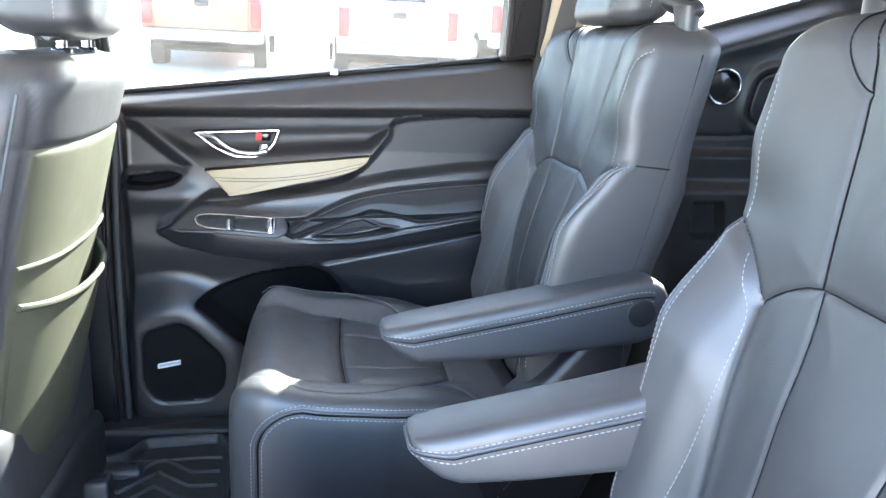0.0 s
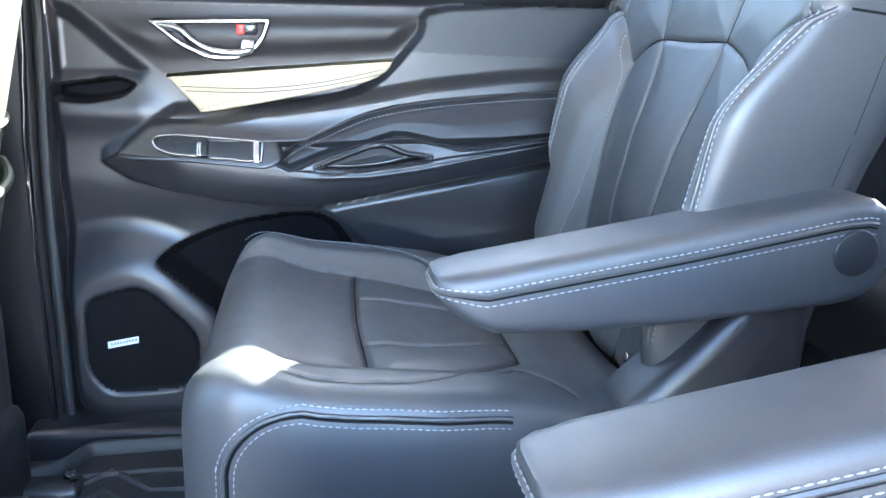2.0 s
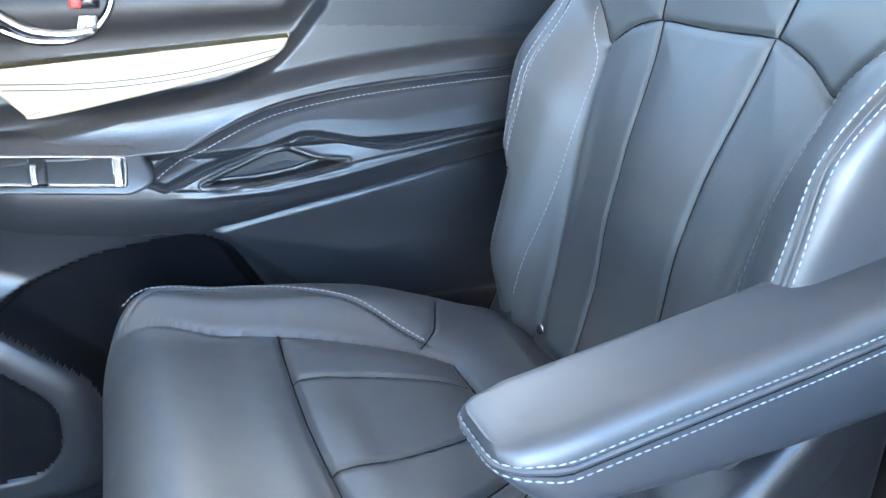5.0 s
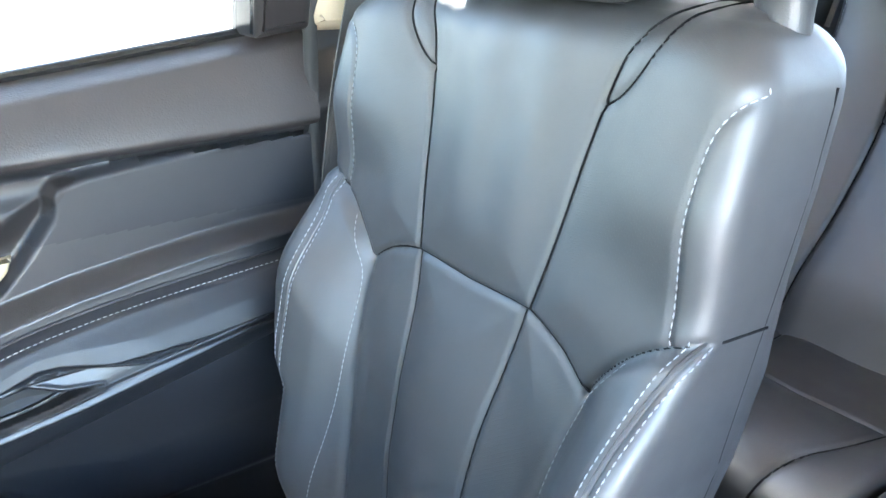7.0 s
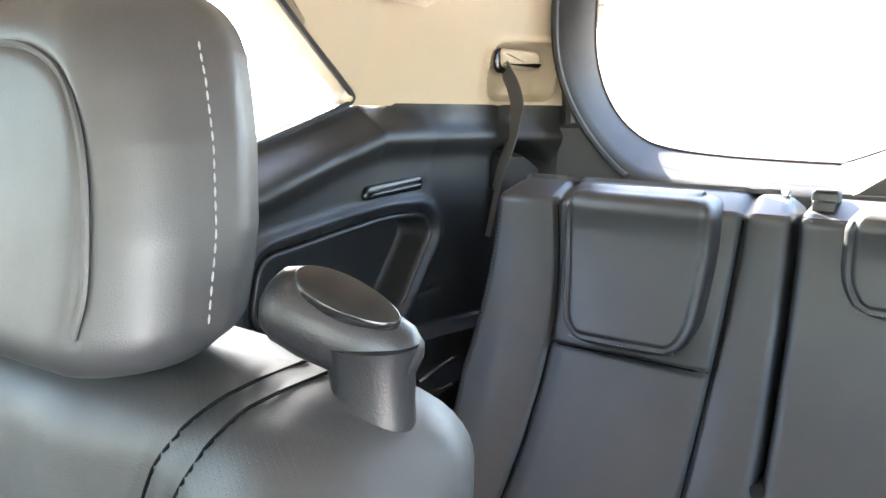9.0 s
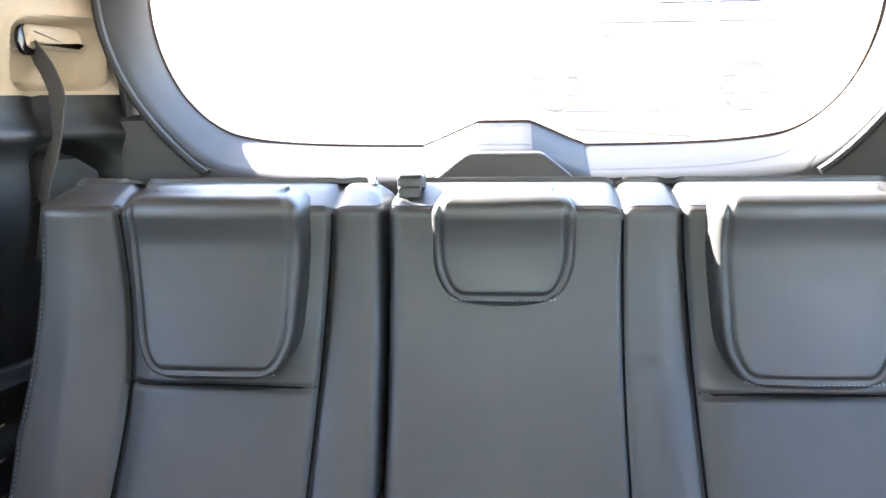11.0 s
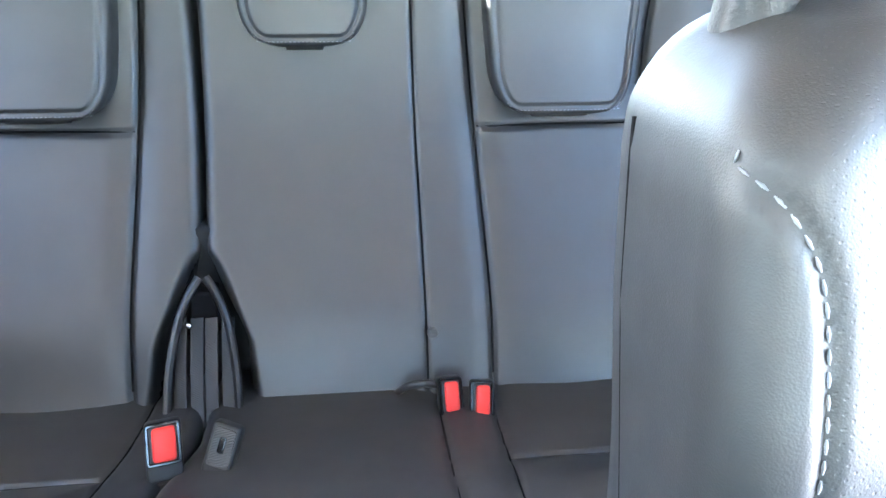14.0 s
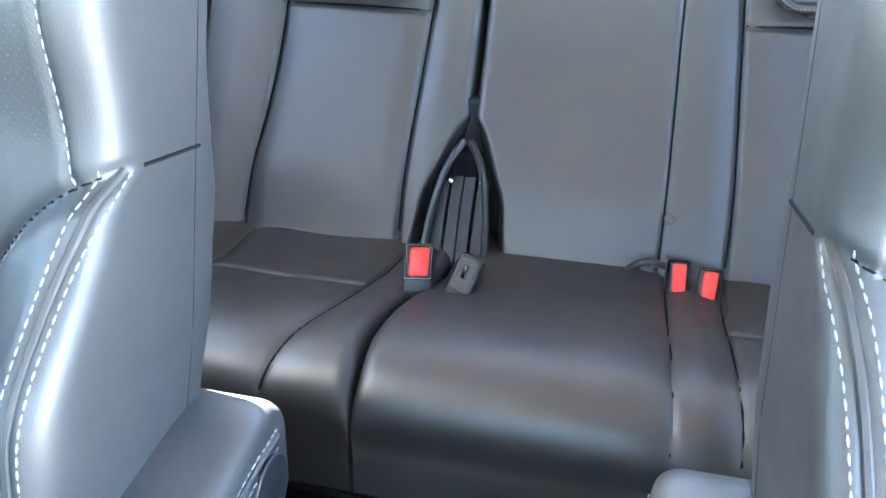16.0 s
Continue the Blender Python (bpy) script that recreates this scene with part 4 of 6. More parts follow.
# ---- captain's chairs of the second row ----
YC = 0.38
ARCH = [[(-0.148, 0.640), (-0.118, 0.662), (-0.075, 0.678), (0.0, 0.676), (0.075, 0.678), (0.118, 0.666), (0.148, 0.645)]]
UPPER = [curve([(s * 0.075, 0.678), (s * 0.086, 0.74), (s * 0.096, 0.81), (s * 0.108, 0.865), (s * 0.120, 0.888), (s * 0.132, 0.9035)], 6) for s in (-1, 1)]
LOWER = [curve([(s * 0.072, 0.677), (s * 0.062, 0.60), (s * 0.055, 0.52), (s * 0.052, 0.42), (s * 0.05, 0.30)], 6) for s in (-1, 1)]
CREASE = [curve([(s * 0.148, 0.642), (s * 0.137, 0.57), (s * 0.126, 0.47), (s * 0.118, 0.38), (s * 0.115, 0.30)], 6) for s in (-1, 1)]
SHOULDER = [curve([(s * 0.204, 0.705), (s * 0.201, 0.75), (s * 0.201, 0.80), (s * 0.204, 0.838), (s * 0.211, 0.858), (s * 0.222, 0.873), (s * 0.240, 0.884)], 6) for s in (-1, 1)]
BOLTOP = [curve([(s * 0.146, 0.641), (s * 0.160, 0.664), (s * 0.178, 0.685), (s * 0.198, 0.700), (s * 0.225, 0.712), (s * 0.25, 0.718)], 5) for s in (-1, 1)]
INNERB = [curve([(s * 0.178, 0.682), (s * 0.152, 0.635), (s * 0.143, 0.58), (s * 0.142, 0.50), (s * 0.150, 0.42), (s * 0.158, 0.36)], 6) for s in (-1, 1)]
OUTERB = [curve([(s * 0.222, 0.711), (s * 0.212, 0.672), (s * 0.207, 0.61), (s * 0.207, 0.55), (s * 0.205, 0.48), (s * 0.20, 0.40)], 6) for s in (-1, 1)]
YOKE = [curve([(s * 0.100, 0.838), (s * 0.118, 0.850), (s * 0.135, 0.872), (s * 0.150, 0.9035)], 5) for s in (-1, 1)]
DEEP = ARCH + UPPER + LOWER
SHALLOW = SHOULDER + OUTERB + YOKE


def bolster_top(a):
    return np.interp(a, [0.10, 0.146, 0.160, 0.178, 0.198, 0.25], [0.60, 0.641, 0.664, 0.685, 0.700, 0.720])


def back_x(u, z):
    u, z = np.asarray(u, float), np.asarray(z, float)
    a = np.abs(u)
    P = np.stack([u, z], 1)
    x = 0.272 + 0.205 * z
    below = bolster_top(a) - z
    x = x - 0.045 * sstep(0.105, 0.215, a) * sstep(-0.004, 0.10, below) * sstep(0.30, 0.42, z) - 0.010 * sstep(0.135, 0.17, a) * sstep(0.0, 0.012, below)
    x = x - 0.016 * sstep(0.09, 0.2, a) * sstep(0.72, 0.80, z)
    x = x - 0.012 * sstep(0.40, 0.50, z) * sstep(0.66, 0.55, z) * sstep(0.13, 0.03, a)
    d = np.min([seg_dist(P, l) for l in DEEP], 0)
    x = x + 0.0034 * np.exp(-(d / 0.0030) ** 2) - 0.0055 * (1 - np.exp(-(d / 0.030) ** 2))
    d = np.min([seg_dist(P, l) for l in CREASE], 0)
    x = x + 0.0035 * np.exp(-(d / 0.006) ** 2)
    d = np.min([seg_dist(P, l) for l in SHALLOW], 0)
    x = x + 0.0030 * np.exp(-(d / 0.0026) ** 2)
    d = np.min([seg_dist(P, l) for l in BOLTOP], 0)
    x = x + 0.0040 * np.exp(-(d / 0.0030) ** 2)
    # soft folds in the middle panels
    x = x + 0.0014 * np.sin(u * 95 + 3 * z) * sstep(0.70, 0.76, z) * sstep(0.10, 0.05, a)
    return x


def back_hi(z):
    return np.interp(z, [0.30, 0.50, 0.525, 0.56, 0.60, 0.80, 0.86, 0.92], [0.200, 0.205, 0.225, 0.238, 0.247, 0.252, 0.246, 0.238])


def back_lo(z):
    return np.interp(z, [0.30, 0.50, 0.60, 0.80, 0.86, 0.92], [0.205, 0.215, 0.224, 0.228, 0.226, 0.218])


def cushion_top(x, u):
    x, u = np.asarray(x, float), np.asarray(u, float)
    a = np.abs(u)
    P = np.stack([x, u], 1)
    z = 0.356 - 0.085 * (x + 0.06) + 0.012 * sstep(0.0, -0.08, x)
    z = z + 0.022 * sstep(0.13, 0.20, a) * sstep(0.30, 0.14, x)
    z = z - 0.008 * sstep(0.16, 0.02, a) * sstep(0.04, 0.10, x)
    d = np.min([seg_dist(P, l) for l in CUSH_DEEP], 0)
    z = z - 0.0060 * np.exp(-(d / 0.0035) ** 2) + 0.006 * (1 - np.exp(-(d / 0.022) ** 2))
    d = np.min([seg_dist(P, l) for l in CUSH_LINE], 0)
    return z - 0.0030 * np.exp(-(d / 0.0026) ** 2)


CUSH_DEEP = [[(0.046, -0.157), (0.040, 0.0), (0.046, 0.157)], *[curve([(-0.11, s * 0.170), (-0.03, s * 0.162), (0.045, s * 0.155), (0.12, s * 0.140), (0.18, s * 0.112), (0.216, s * 0.085)], 5) for s in (-1, 1)],
             [(0.216, -0.085), (0.219, 0.0), (0.216, 0.085)]]
CUSH_LINE = [*[curve([(0.043, s * 0.072), (0.10, s * 0.068), (0.16, s * 0.055), (0.215, s * 0.036)], 5) for s in (-1, 1)],
             *[curve([(-0.10, s * 0.178), (-0.07, s * 0.205), (0.0, s * 0.222), (0.07, s * 0.218), (0.13, s * 0.190), (0.18, s * 0.142), (0.20, s * 0.118)], 5) for s in (-1, 1)],
             *[[(0.19, s * 0.115), (0.215, s * 0.14), (0.24, s * 0.20)] for s in (-1, 1)]]


CUSH_RINGS = [(-0.125 + 0.062 * (1 - math.cos(k / 16 * math.pi / 2)), 0.055 * (1 - math.sin(k / 16 * math.pi / 2))) for k in range(17)]
CUSH_RINGS += [(x, 0.0) for x in np.linspace(-0.059, 0.30, 120)] + [(0.335, 0.012), (0.345, 0.05)]
CUSH_ROLL = 0.030


def cushion_half(x, side):
    """Half width of the cushion; its outer front corner is rounder than the inner one."""
    r = 0.125 if side > 0 else 0.060
    t = np.clip((x + 0.125) / r, 0, 1)
    return np.interp(x, [-0.14, -0.06, 0.10, 0.24, 0.335, 0.345], [0.254, 0.256, 0.256, 0.235, 0.20, 0.18]) - r * (1 - np.sqrt(np.maximum(1 - (1 - t) ** 2, 0))) * (0.95 if side > 0 else 0.80)


def cushion_geo():
    loops, nu, rc = [], 150, CUSH_ROLL
    for x, drop in CUSH_RINGS:
        lo, hi = -float(cushion_half(x, -1)), float(cushion_half(x, 1))
        u = np.linspace(lo, hi, nu)
        over = np.clip(np.maximum(lo + rc - u, u - (hi - rc)), 0, rc)
        top = cushion_top(np.full(nu, x), u) - drop - (rc - np.sqrt(np.maximum(rc * rc - over * over, 0)))
        low = 0.165
        side_a = [(x, lo, low + (top[0] - low) * k / 8) for k in range(8)]
        side_b = [(x, hi, top[-1] + (low - top[-1]) * k / 8) for k in range(1, 9)]
        loops.append([(px, YC + pu, pz) for px, pu, pz in side_a + [(x, u[i], top[i]) for i in range(nu)] + side_b])
    return loft(loops)


def cushion_side(x, z):
    """Inner face of the cushion at a length and height, round its upper edge too."""
    W = float(cushion_half(x, -1))
    drop = float(np.interp(x, [q[0] for q in CUSH_RINGS], [q[1] for q in CUSH_RINGS]))
    top = float(cushion_top([x], [-(W - CUSH_ROLL)])[0]) - drop
    k = min(max((z - (top - CUSH_ROLL)) / CUSH_ROLL, 0.0), 1.0)
    return -(W - CUSH_ROLL) - CUSH_ROLL * math.sqrt(1 - k * k), top


def cushion_edge(out, lift=0.0006):
    """A line up the front of the cushion's inner panel, round its corner and back along the top edge; out: how far outside the panel."""
    pts, r = [], 0.055
    top = cushion_side(-0.02, 0.0)[1] - 0.024 + out
    path = [(-0.080 - out, z) for z in np.linspace(0.175, top - r, 12)]
    path += [(-0.080 + r - (r + out) * math.cos(a), top - out - r + (r + out) * math.sin(a)) for a in np.linspace(0.1, math.pi / 2, 14)]
    for x, z in path:
        pts.append((x, YC + cushion_side(x, z)[0] - lift, z))
    for x in np.linspace(-0.020, 0.165, 40):
        z = cushion_side(x, 0.0)[1] - 0.024 + out
        pts.append((x, YC + cushion_side(x, z)[0] - lift, z + 0.5 * lift))
    return pts


def arm_rings():
    rings = []
    for x in [0.088, 0.090, 0.094, 0.100, 0.108, 0.12] + list(np.linspace(0.14, 0.44, 16)) + [0.46, 0.475, 0.488, 0.496, 0.501, 0.503]:
        top = np.interp(x, [0.08, 0.12, 0.30, 0.44, 0.465, 0.485, 0.495, 0.503], [0.478, 0.486, 0.521, 0.551, 0.553, 0.546, 0.533, 0.512])
        bot = np.interp(x, [0.088, 0.098, 0.112, 0.135, 0.20, 0.30, 0.44, 0.47, 0.49, 0.503], [0.466, 0.458, 0.445, 0.434, 0.434, 0.440, 0.456, 0.462, 0.475, 0.503])
        w = np.interp(x, [0.088, 0.090, 0.100, 0.12, 0.46, 0.49, 0.503], [0.018, 0.026, 0.034, 0.039, 0.043, 0.038, 0.027])
        c, h = 0.152, (top - bot) / 2
        rr = min(0.014, h * 0.8)
        poly = rounded([(c - w, bot), (c + w, bot), (c + w, top), (c - w, top)], rr, 5)
        poly = [(y, z + (0.004 * (1 - ((y - c) / w) ** 2) if z > bot + h else 0)) for y, z in poly]
        rings.append([(x, y, z) for y, z in poly])
    return rings


def chair(label, group):
    ch = thing("captains_chair", label, "car seat", (0.1, YC, 0.0), group)
    def S(u):
        return YC + u
    lv = round_levels(0.30, 0.905, 0.03, 0.032, 170, 9)
    def slot(u, z):
        a = abs(u - YC)
        if a < 0.14 and z < 0.64 and a > 0.066:
            return 1
        if 0.10 < a < 0.208 and z > 0.72:
            return 1
        return 0
    geo = slab(lv, lambda z: YC - back_lo(z), lambda z: YC + back_hi(z),
               lambda y, z: back_x(y - YC, z), lambda z: float(np.interp(z, [0.30, 0.60, 0.74, 0.92], [0.122, 0.120, 0.106, 0.104])), 0.024, 200, 10, 30, slot, 0.022,
               crown=lambda y, z: -0.012 * float(sstep(0.17, 0.25, abs(y - YC))) * float(sstep(0.80, 0.90, z)))
    part("backrest", geo, [LEATHER, PERF], ch, angle=60)
    def on_back(line, off, lift=0.0003):
        out = []
        p = np.array(line, float)
        t = np.gradient(p, axis=0)
        nrm = np.stack([-t[:, 1], t[:, 0]], 1) / np.maximum(np.linalg.norm(t, axis=1), 1e-9)[:, None]
        q = p + nrm * off
        W = np.where(q[:, 0] < 0, back_lo(q[:, 1]), back_hi(q[:, 1]))
        top = np.clip(q[:, 1] - 0.873, 0, 0.0315)
        W = W - 0.032 + np.sqrt(0.032 ** 2 - top ** 2)
        q[:, 0] = np.clip(q[:, 0], -(W - 0.001), W - 0.001)
        over = np.clip(np.abs(q[:, 0]) - (W - 0.024), 0, 0.024)
        x = back_x(q[:, 0], q[:, 1]) + 0.024 - np.sqrt(np.maximum(0.024 ** 2 - over ** 2, 0)) + 0.032 - np.sqrt(0.032 ** 2 - top ** 2) - lift
        drop = -0.012 * sstep(0.17, 0.25, np.abs(q[:, 0])) * sstep(0.80, 0.90, q[:, 1])
        pts = [(x[i], YC + q[i, 0], q[i, 1] + drop[i] + (lift if q[i, 1] > 0.89 else 0)) for i in range(len(q))]
        if p[-1, 1] > 0.899:
            pts += [(pts[-1][0] + 0.012 * k, pts[-1][1] + math.copysign(0.004 * k, q[-1, 0]), 0.9055 + drop[-1] + 0.0022 * k) for k in (1, 2, 3)]
        return pts
    for l in DEEP + BOLTOP + YOKE:
        part("seam", tube(on_back([q for q in curve(l, 3) if abs(q[0]) < 0.216], 0.0, 0.0009 if l in YOKE or l in UPPER else 0.0002), 0.0009, 5), SEAM, ch, "dark sewn seam")
    st = []
    for l in OUTERB:
        st += [dashes(on_back(l, 0.006)), dashes(on_back(l, -0.006))]
    for l in SHOULDER:
        st.append(dashes(on_back(l, 0.0, 0.0010)))
    part("back_stitching", join(*st), THREAD, ch, "pale contrast stitching", kind="stuff")
    st = []
    for l in INNERB:
        st.append(dashes(on_back(l, 0.0, 0.0008), r=0.0005))
    part("inner_stitching", join(*st), DARK_THREAD, ch, kind="stuff")
    for l in OUTERB:
        part("bolster_piping", tube(on_back(curve(l, 3), 0.0, 0.0006), 0.0022, 6), LEATHER, ch)
    # seams round the inner flank
    fl = [(0.272 + 0.205 * z + 0.070, YC - float(back_lo(z)) + 0.0012, z) for z in np.linspace(0.42, 0.865, 30)]
    part("flank_seam", tube(fl, 0.0014, 6), SEAM, ch)
    fl2 = [(0.272 + 0.205 * 0.715 - 0.002 + 0.074 * t, YC - 0.2240 - 0.002 * min(t * 3, 1), 0.712 - 0.006 * t) for t in np.linspace(0.3, 1, 10)]
    part("flank_seam", tube(fl2, 0.0012, 6), SEAM, ch)
    part("cushion", cushion_geo(), LEATHER, ch, angle=60)
    for l in CUSH_DEEP + CUSH_LINE:
        part("seam", tube([(x, YC + u, float(cushion_top([x], [u])[0]) + 0.0003) for x, u in curve(l, 3) if x > -0.07], 0.0011, 5), SEAM, ch, "dark sewn seam")
    # double stitching and piping round the inner side of the cushion, and along the outer bolster
    part("cushion_stitching", dashes(cushion_edge(-0.003)), THREAD, ch, "pale contrast stitching", kind="stuff")
    part("cushion_stitching", dashes(cushion_edge(0.0120)), THREAD, ch, "pale contrast stitching", kind="stuff")
    part("cushion_seam", tube(cushion_edge(0.0025, 0.0002), 0.0014, 8), SEAM, ch)
    part("cushion_piping", tube(cushion_edge(0.0058, 0.0004), 0.0022, 8), LEATHER, ch)
    part("cushion_stitching", dashes([(x, YC + u, float(cushion_top([x], [u])[0]) + 0.0008) for x, u in curve([(-0.10, 0.183), (-0.07, 0.210), (0.0, 0.227), (0.07, 0.223), (0.13, 0.195), (0.18, 0.147), (0.20, 0.123)], 10)]), THREAD, ch, "pale contrast stitching", kind="stuff")
    # base under the cushion
    part("seat_base", box(-0.06, 0.36, YC - 0.20, YC + 0.20, 0.06, 0.19, 0.02), PLASTIC, ch, "black plastic seat base")
    for s in (-0.175, 0.175):
        part("seat_rail", box(-0.10, 0.42, YC + s - 0.025, YC + s + 0.025, 0.0, 0.07, 0.01), PLASTIC, ch, "black seat rail")
    hinge = rounded([(0.235, 0.16), (0.40, 0.16), (0.46, 0.30), (0.455, 0.46), (0.40, 0.47), (0.34, 0.40), (0.27, 0.335)], 0.03, 5)
    part("hinge_cover", plate(hinge, lambda a, b, h: (a, h, b), YC - 0.17, YC - 0.235, 0.02, 4), PLASTIC, ch, "black plastic hinge cover")
    part("hinge_cover", plate(rounded([(0.26, 0.16), (0.42, 0.16), (0.46, 0.40), (0.44, 0.50), (0.39, 0.50), (0.33, 0.36)], 0.03, 5), lambda a, b, h: (a, h, b), YC + 0.16, YC + 0.215, 0.015, 4), PLASTIC, ch, "black plastic hinge cover")
    part("anchor_flap", plate(rounded([(YC + 0.085, 0.300), (YC + 0.125, 0.300), (YC + 0.122, 0.352), (YC + 0.090, 0.352)], 0.010, 4), lambda a, b, h: (0.345 - h + 0.25 * (b - 0.3), a, b), 0.0, 0.016, 0.006, 3), SOFT, ch, "child seat anchor flap")
    part("anchor_button", disc((0.333, YC + 0.105, 0.338), (-1, 0, 0.2), 0.006, 0.004, 16), CHROME, ch)
    part("anchor_flap", plate(rounded([(YC - 0.125, 0.300), (YC - 0.085, 0.300), (YC - 0.090, 0.352), (YC - 0.122, 0.352)], 0.010, 4), lambda a, b, h: (0.345 - h + 0.25 * (b - 0.3), a, b), 0.0, 0.016, 0.006, 3), SOFT, ch, "child seat anchor flap")
    part("anchor_button", disc((0.333, YC - 0.105, 0.338), (-1, 0, 0.2), 0.006, 0.004, 16), CHROME, ch)
    # buckle at the inner hip
    part("buckle_stalk", strap(curve([(0.26, YC - 0.262, 0.22), (0.235, YC - 0.268, 0.27), (0.212, YC - 0.272, 0.31)], 5), 0.03, (1, 0, 0.5), 0.008), PLASTIC, ch)
    bk = part("buckle", tube([(0.218, YC - 0.272, 0.300), (0.205, YC - 0.275, 0.340)], [0.019, 0.020], 4, flat=0.6), GLOSS, ch, "black seat belt buckle")
    part("release_button", tube([(0.206, YC - 0.275, 0.336), (0.2035, YC - 0.2755, 0.3445)], 0.0145, 4, flat=0.55), RED, ch, "red release button")
    # armrest
    arm = part("armrest", loft(arm_rings()), LEATHER, ch, "padded leather armrest")
    def arm_line(dz, lift=0.0006):
        """A line round the pad at a depth below its top edge: along the inner side, round the tip and back."""
        near, far = [], []
        for x in np.concatenate([np.linspace(0.470, 0.13, 40), [0.12, 0.110, 0.102, 0.096, 0.092, 0.0895]]):
            w = float(np.interp(x, [0.088, 0.090, 0.100, 0.12, 0.46, 0.49, 0.503], [0.018, 0.026, 0.034, 0.039, 0.043, 0.038, 0.027]))
            z = float(np.interp(x, [0.08, 0.12, 0.30, 0.44, 0.465, 0.485], [0.478, 0.486, 0.521, 0.551, 0.553, 0.546])) - dz * float(np.interp(x, [0.088, 0.13], [0.45, 1.0]))
            near.append((x - (lift if x < 0.1 else 0), 0.152 - w - lift, z))
            far.append((x - (lift if x < 0.1 else 0), 0.152 + w + lift, z))
        tip = [(0.0876 - lift, 0.152 + v, near[-1][2]) for v in (-0.017, -0.008, 0.0, 0.008, 0.017)]
        return near + tip + far[::-1]
    part("armrest_stitching", join(dashes(arm_line(0.0135)), dashes(arm_line(0.0270))), THREAD, arm, kind="stuff")
    part("armrest_piping", tube(arm_line(0.0185, 0.0002), 0.0022, 6), LEATHER, arm)
    part("armrest_seam", tube(arm_line(0.0218, 0.0000), 0.0010, 6), SEAM, arm)
    part("pivot_cap", disc((0.452, 0.1085, 0.508), (0, -1, 0), 0.021, 0.0025, 32, 0.0015), PLASTIC, arm, "round plastic pivot cap")
    part("pivot_block", box(0.41, 0.485, 0.165, 0.215, 0.455, 0.535, 0.012), PLASTIC, arm)
    # headrest
    def hr_w(z):
        return np.interp(z, [0.90, 0.93, 0.97, 1.01, 1.04, 1.065, 1.085], [0.104, 0.110, 0.109, 0.101, 0.091, 0.078, 0.066])
    HR = [curve([(s * 0.084, 0.930), (s * 0.087, 0.955), (s * 0.080, 1.005), (s * 0.064, 1.036), (s * 0.036, 1.050), (0.0, 1.0535)], 6) for s in (-1, 1)]
    def hr_x(y, z):
        u = np.asarray(y, float) - YC
        P = np.stack([u, np.asarray(z, float)], 1)
        d = np.min([seg_dist(P, l) for l in HR], 0)
        x = 0.430 + 0.17 * (np.asarray(z, float) - 0.90) + 0.010 * sstep(0.07, 0.12, np.abs(u)) - 0.004 * (1 - (u / 0.12) ** 2)
        return x + 0.0030 * np.exp(-(d / 0.0028) ** 2) + 0.020 * sstep(1.03, 1.11, np.asarray(z, float)) ** 2
    hr = part("headrest", slab(round_levels(0.907, 1.090, 0.022, 0.036, 60, 12), lambda z: YC - hr_w(z), lambda z: YC + hr_w(z), hr_x, lambda z: float(np.interp(z, [0.90, 0.95, 1.03, 1.06, 1.09], [0.082, 0.088, 0.090, 0.090, 0.090])), 0.026, 90, 10, 20, None, 0.012, cap_rings=8, rise=0.0015), LEATHER, ch, "padded leather headrest", angle=60)
    for l in HR:
        p = np.array(curve(l, 3))
        part("headrest_piping", tube([(x - 0.0004, YC + u, z) for x, (u, z) in zip(hr_x(YC + p[:, 0], p[:, 1]) - 0.0012, p)], 0.0017, 6), LEATHER, hr)
    part("headrest_stitching", join(*[dashes([(0.430 + 0.17 * (z - 0.90) + 0.050 + 0.020 * float(sstep(1.03, 1.11, z)) ** 2, YC + s * (float(hr_w(z)) + 0.0004), z) for z in np.linspace(0.93, 1.06, 20)]) for s in (-1, 1)]), THREAD, hr, kind="stuff")
    for s in (-1, 1):
        part("headrest_post", rod((0.492, YC + s * 0.06, 0.86), (0.492, YC + s * 0.06, 0.93), 0.006), CHROME, ch, "chrome headrest post")
    # release handle on the inner shoulder
    hy = YC - 0.190
    stalk = [[(0.508 + 0.018 * math.cos(t) * k, hy + 0.006 * s + 0.019 * math.sin(t) * k, 0.868 + 0.062 * s) for t in np.linspace(0, 2 * math.pi, 24, endpoint=False)]
             for s, k in ((0.0, 1.0), (0.3, 0.97), (0.6, 0.95), (0.85, 1.02), (1.0, 1.15))]
    hd = part("release_handle", loft(stalk), PLASTIC, ch, "grey plastic seat release handle")
    c0, ax = Vector((0.505, hy + 0.019, 0.934)), Vector((-0.40, 0.88, 0.42)).normalized()
    up = Vector((-0.24, -0.26, 0.93))
    up = (up - ax * up.dot(ax)).normalized()
    sd = up.cross(ax)
    def hp(a, b, h):
        return tuple(c0 + ax * a * 0.56 + sd * b * 0.78 + up * h * 0.78)
    head = []
    for t, w, h in ((-0.066, 0.010, 0.006), (-0.062, 0.018, 0.012), (-0.05, 0.025, 0.018), (-0.02, 0.030, 0.022), (0.02, 0.031, 0.024), (0.045, 0.028, 0.023), (0.058, 0.021, 0.018), (0.064, 0.011, 0.009)):
        head.append([hp(t, w * 0.82 * math.cos(a), h * 0.98 * math.sin(a)) for a in np.linspace(0, 2 * math.pi, 24, endpoint=False)])
    part("handle_head", loft(head), PLASTIC, hd)
    top = [(0.044 * math.cos(a) + 0.004, 0.0190 * math.sin(a) * (1 + 0.12 * math.cos(a))) for a in np.linspace(0, 2 * math.pi, 36, endpoint=False)]
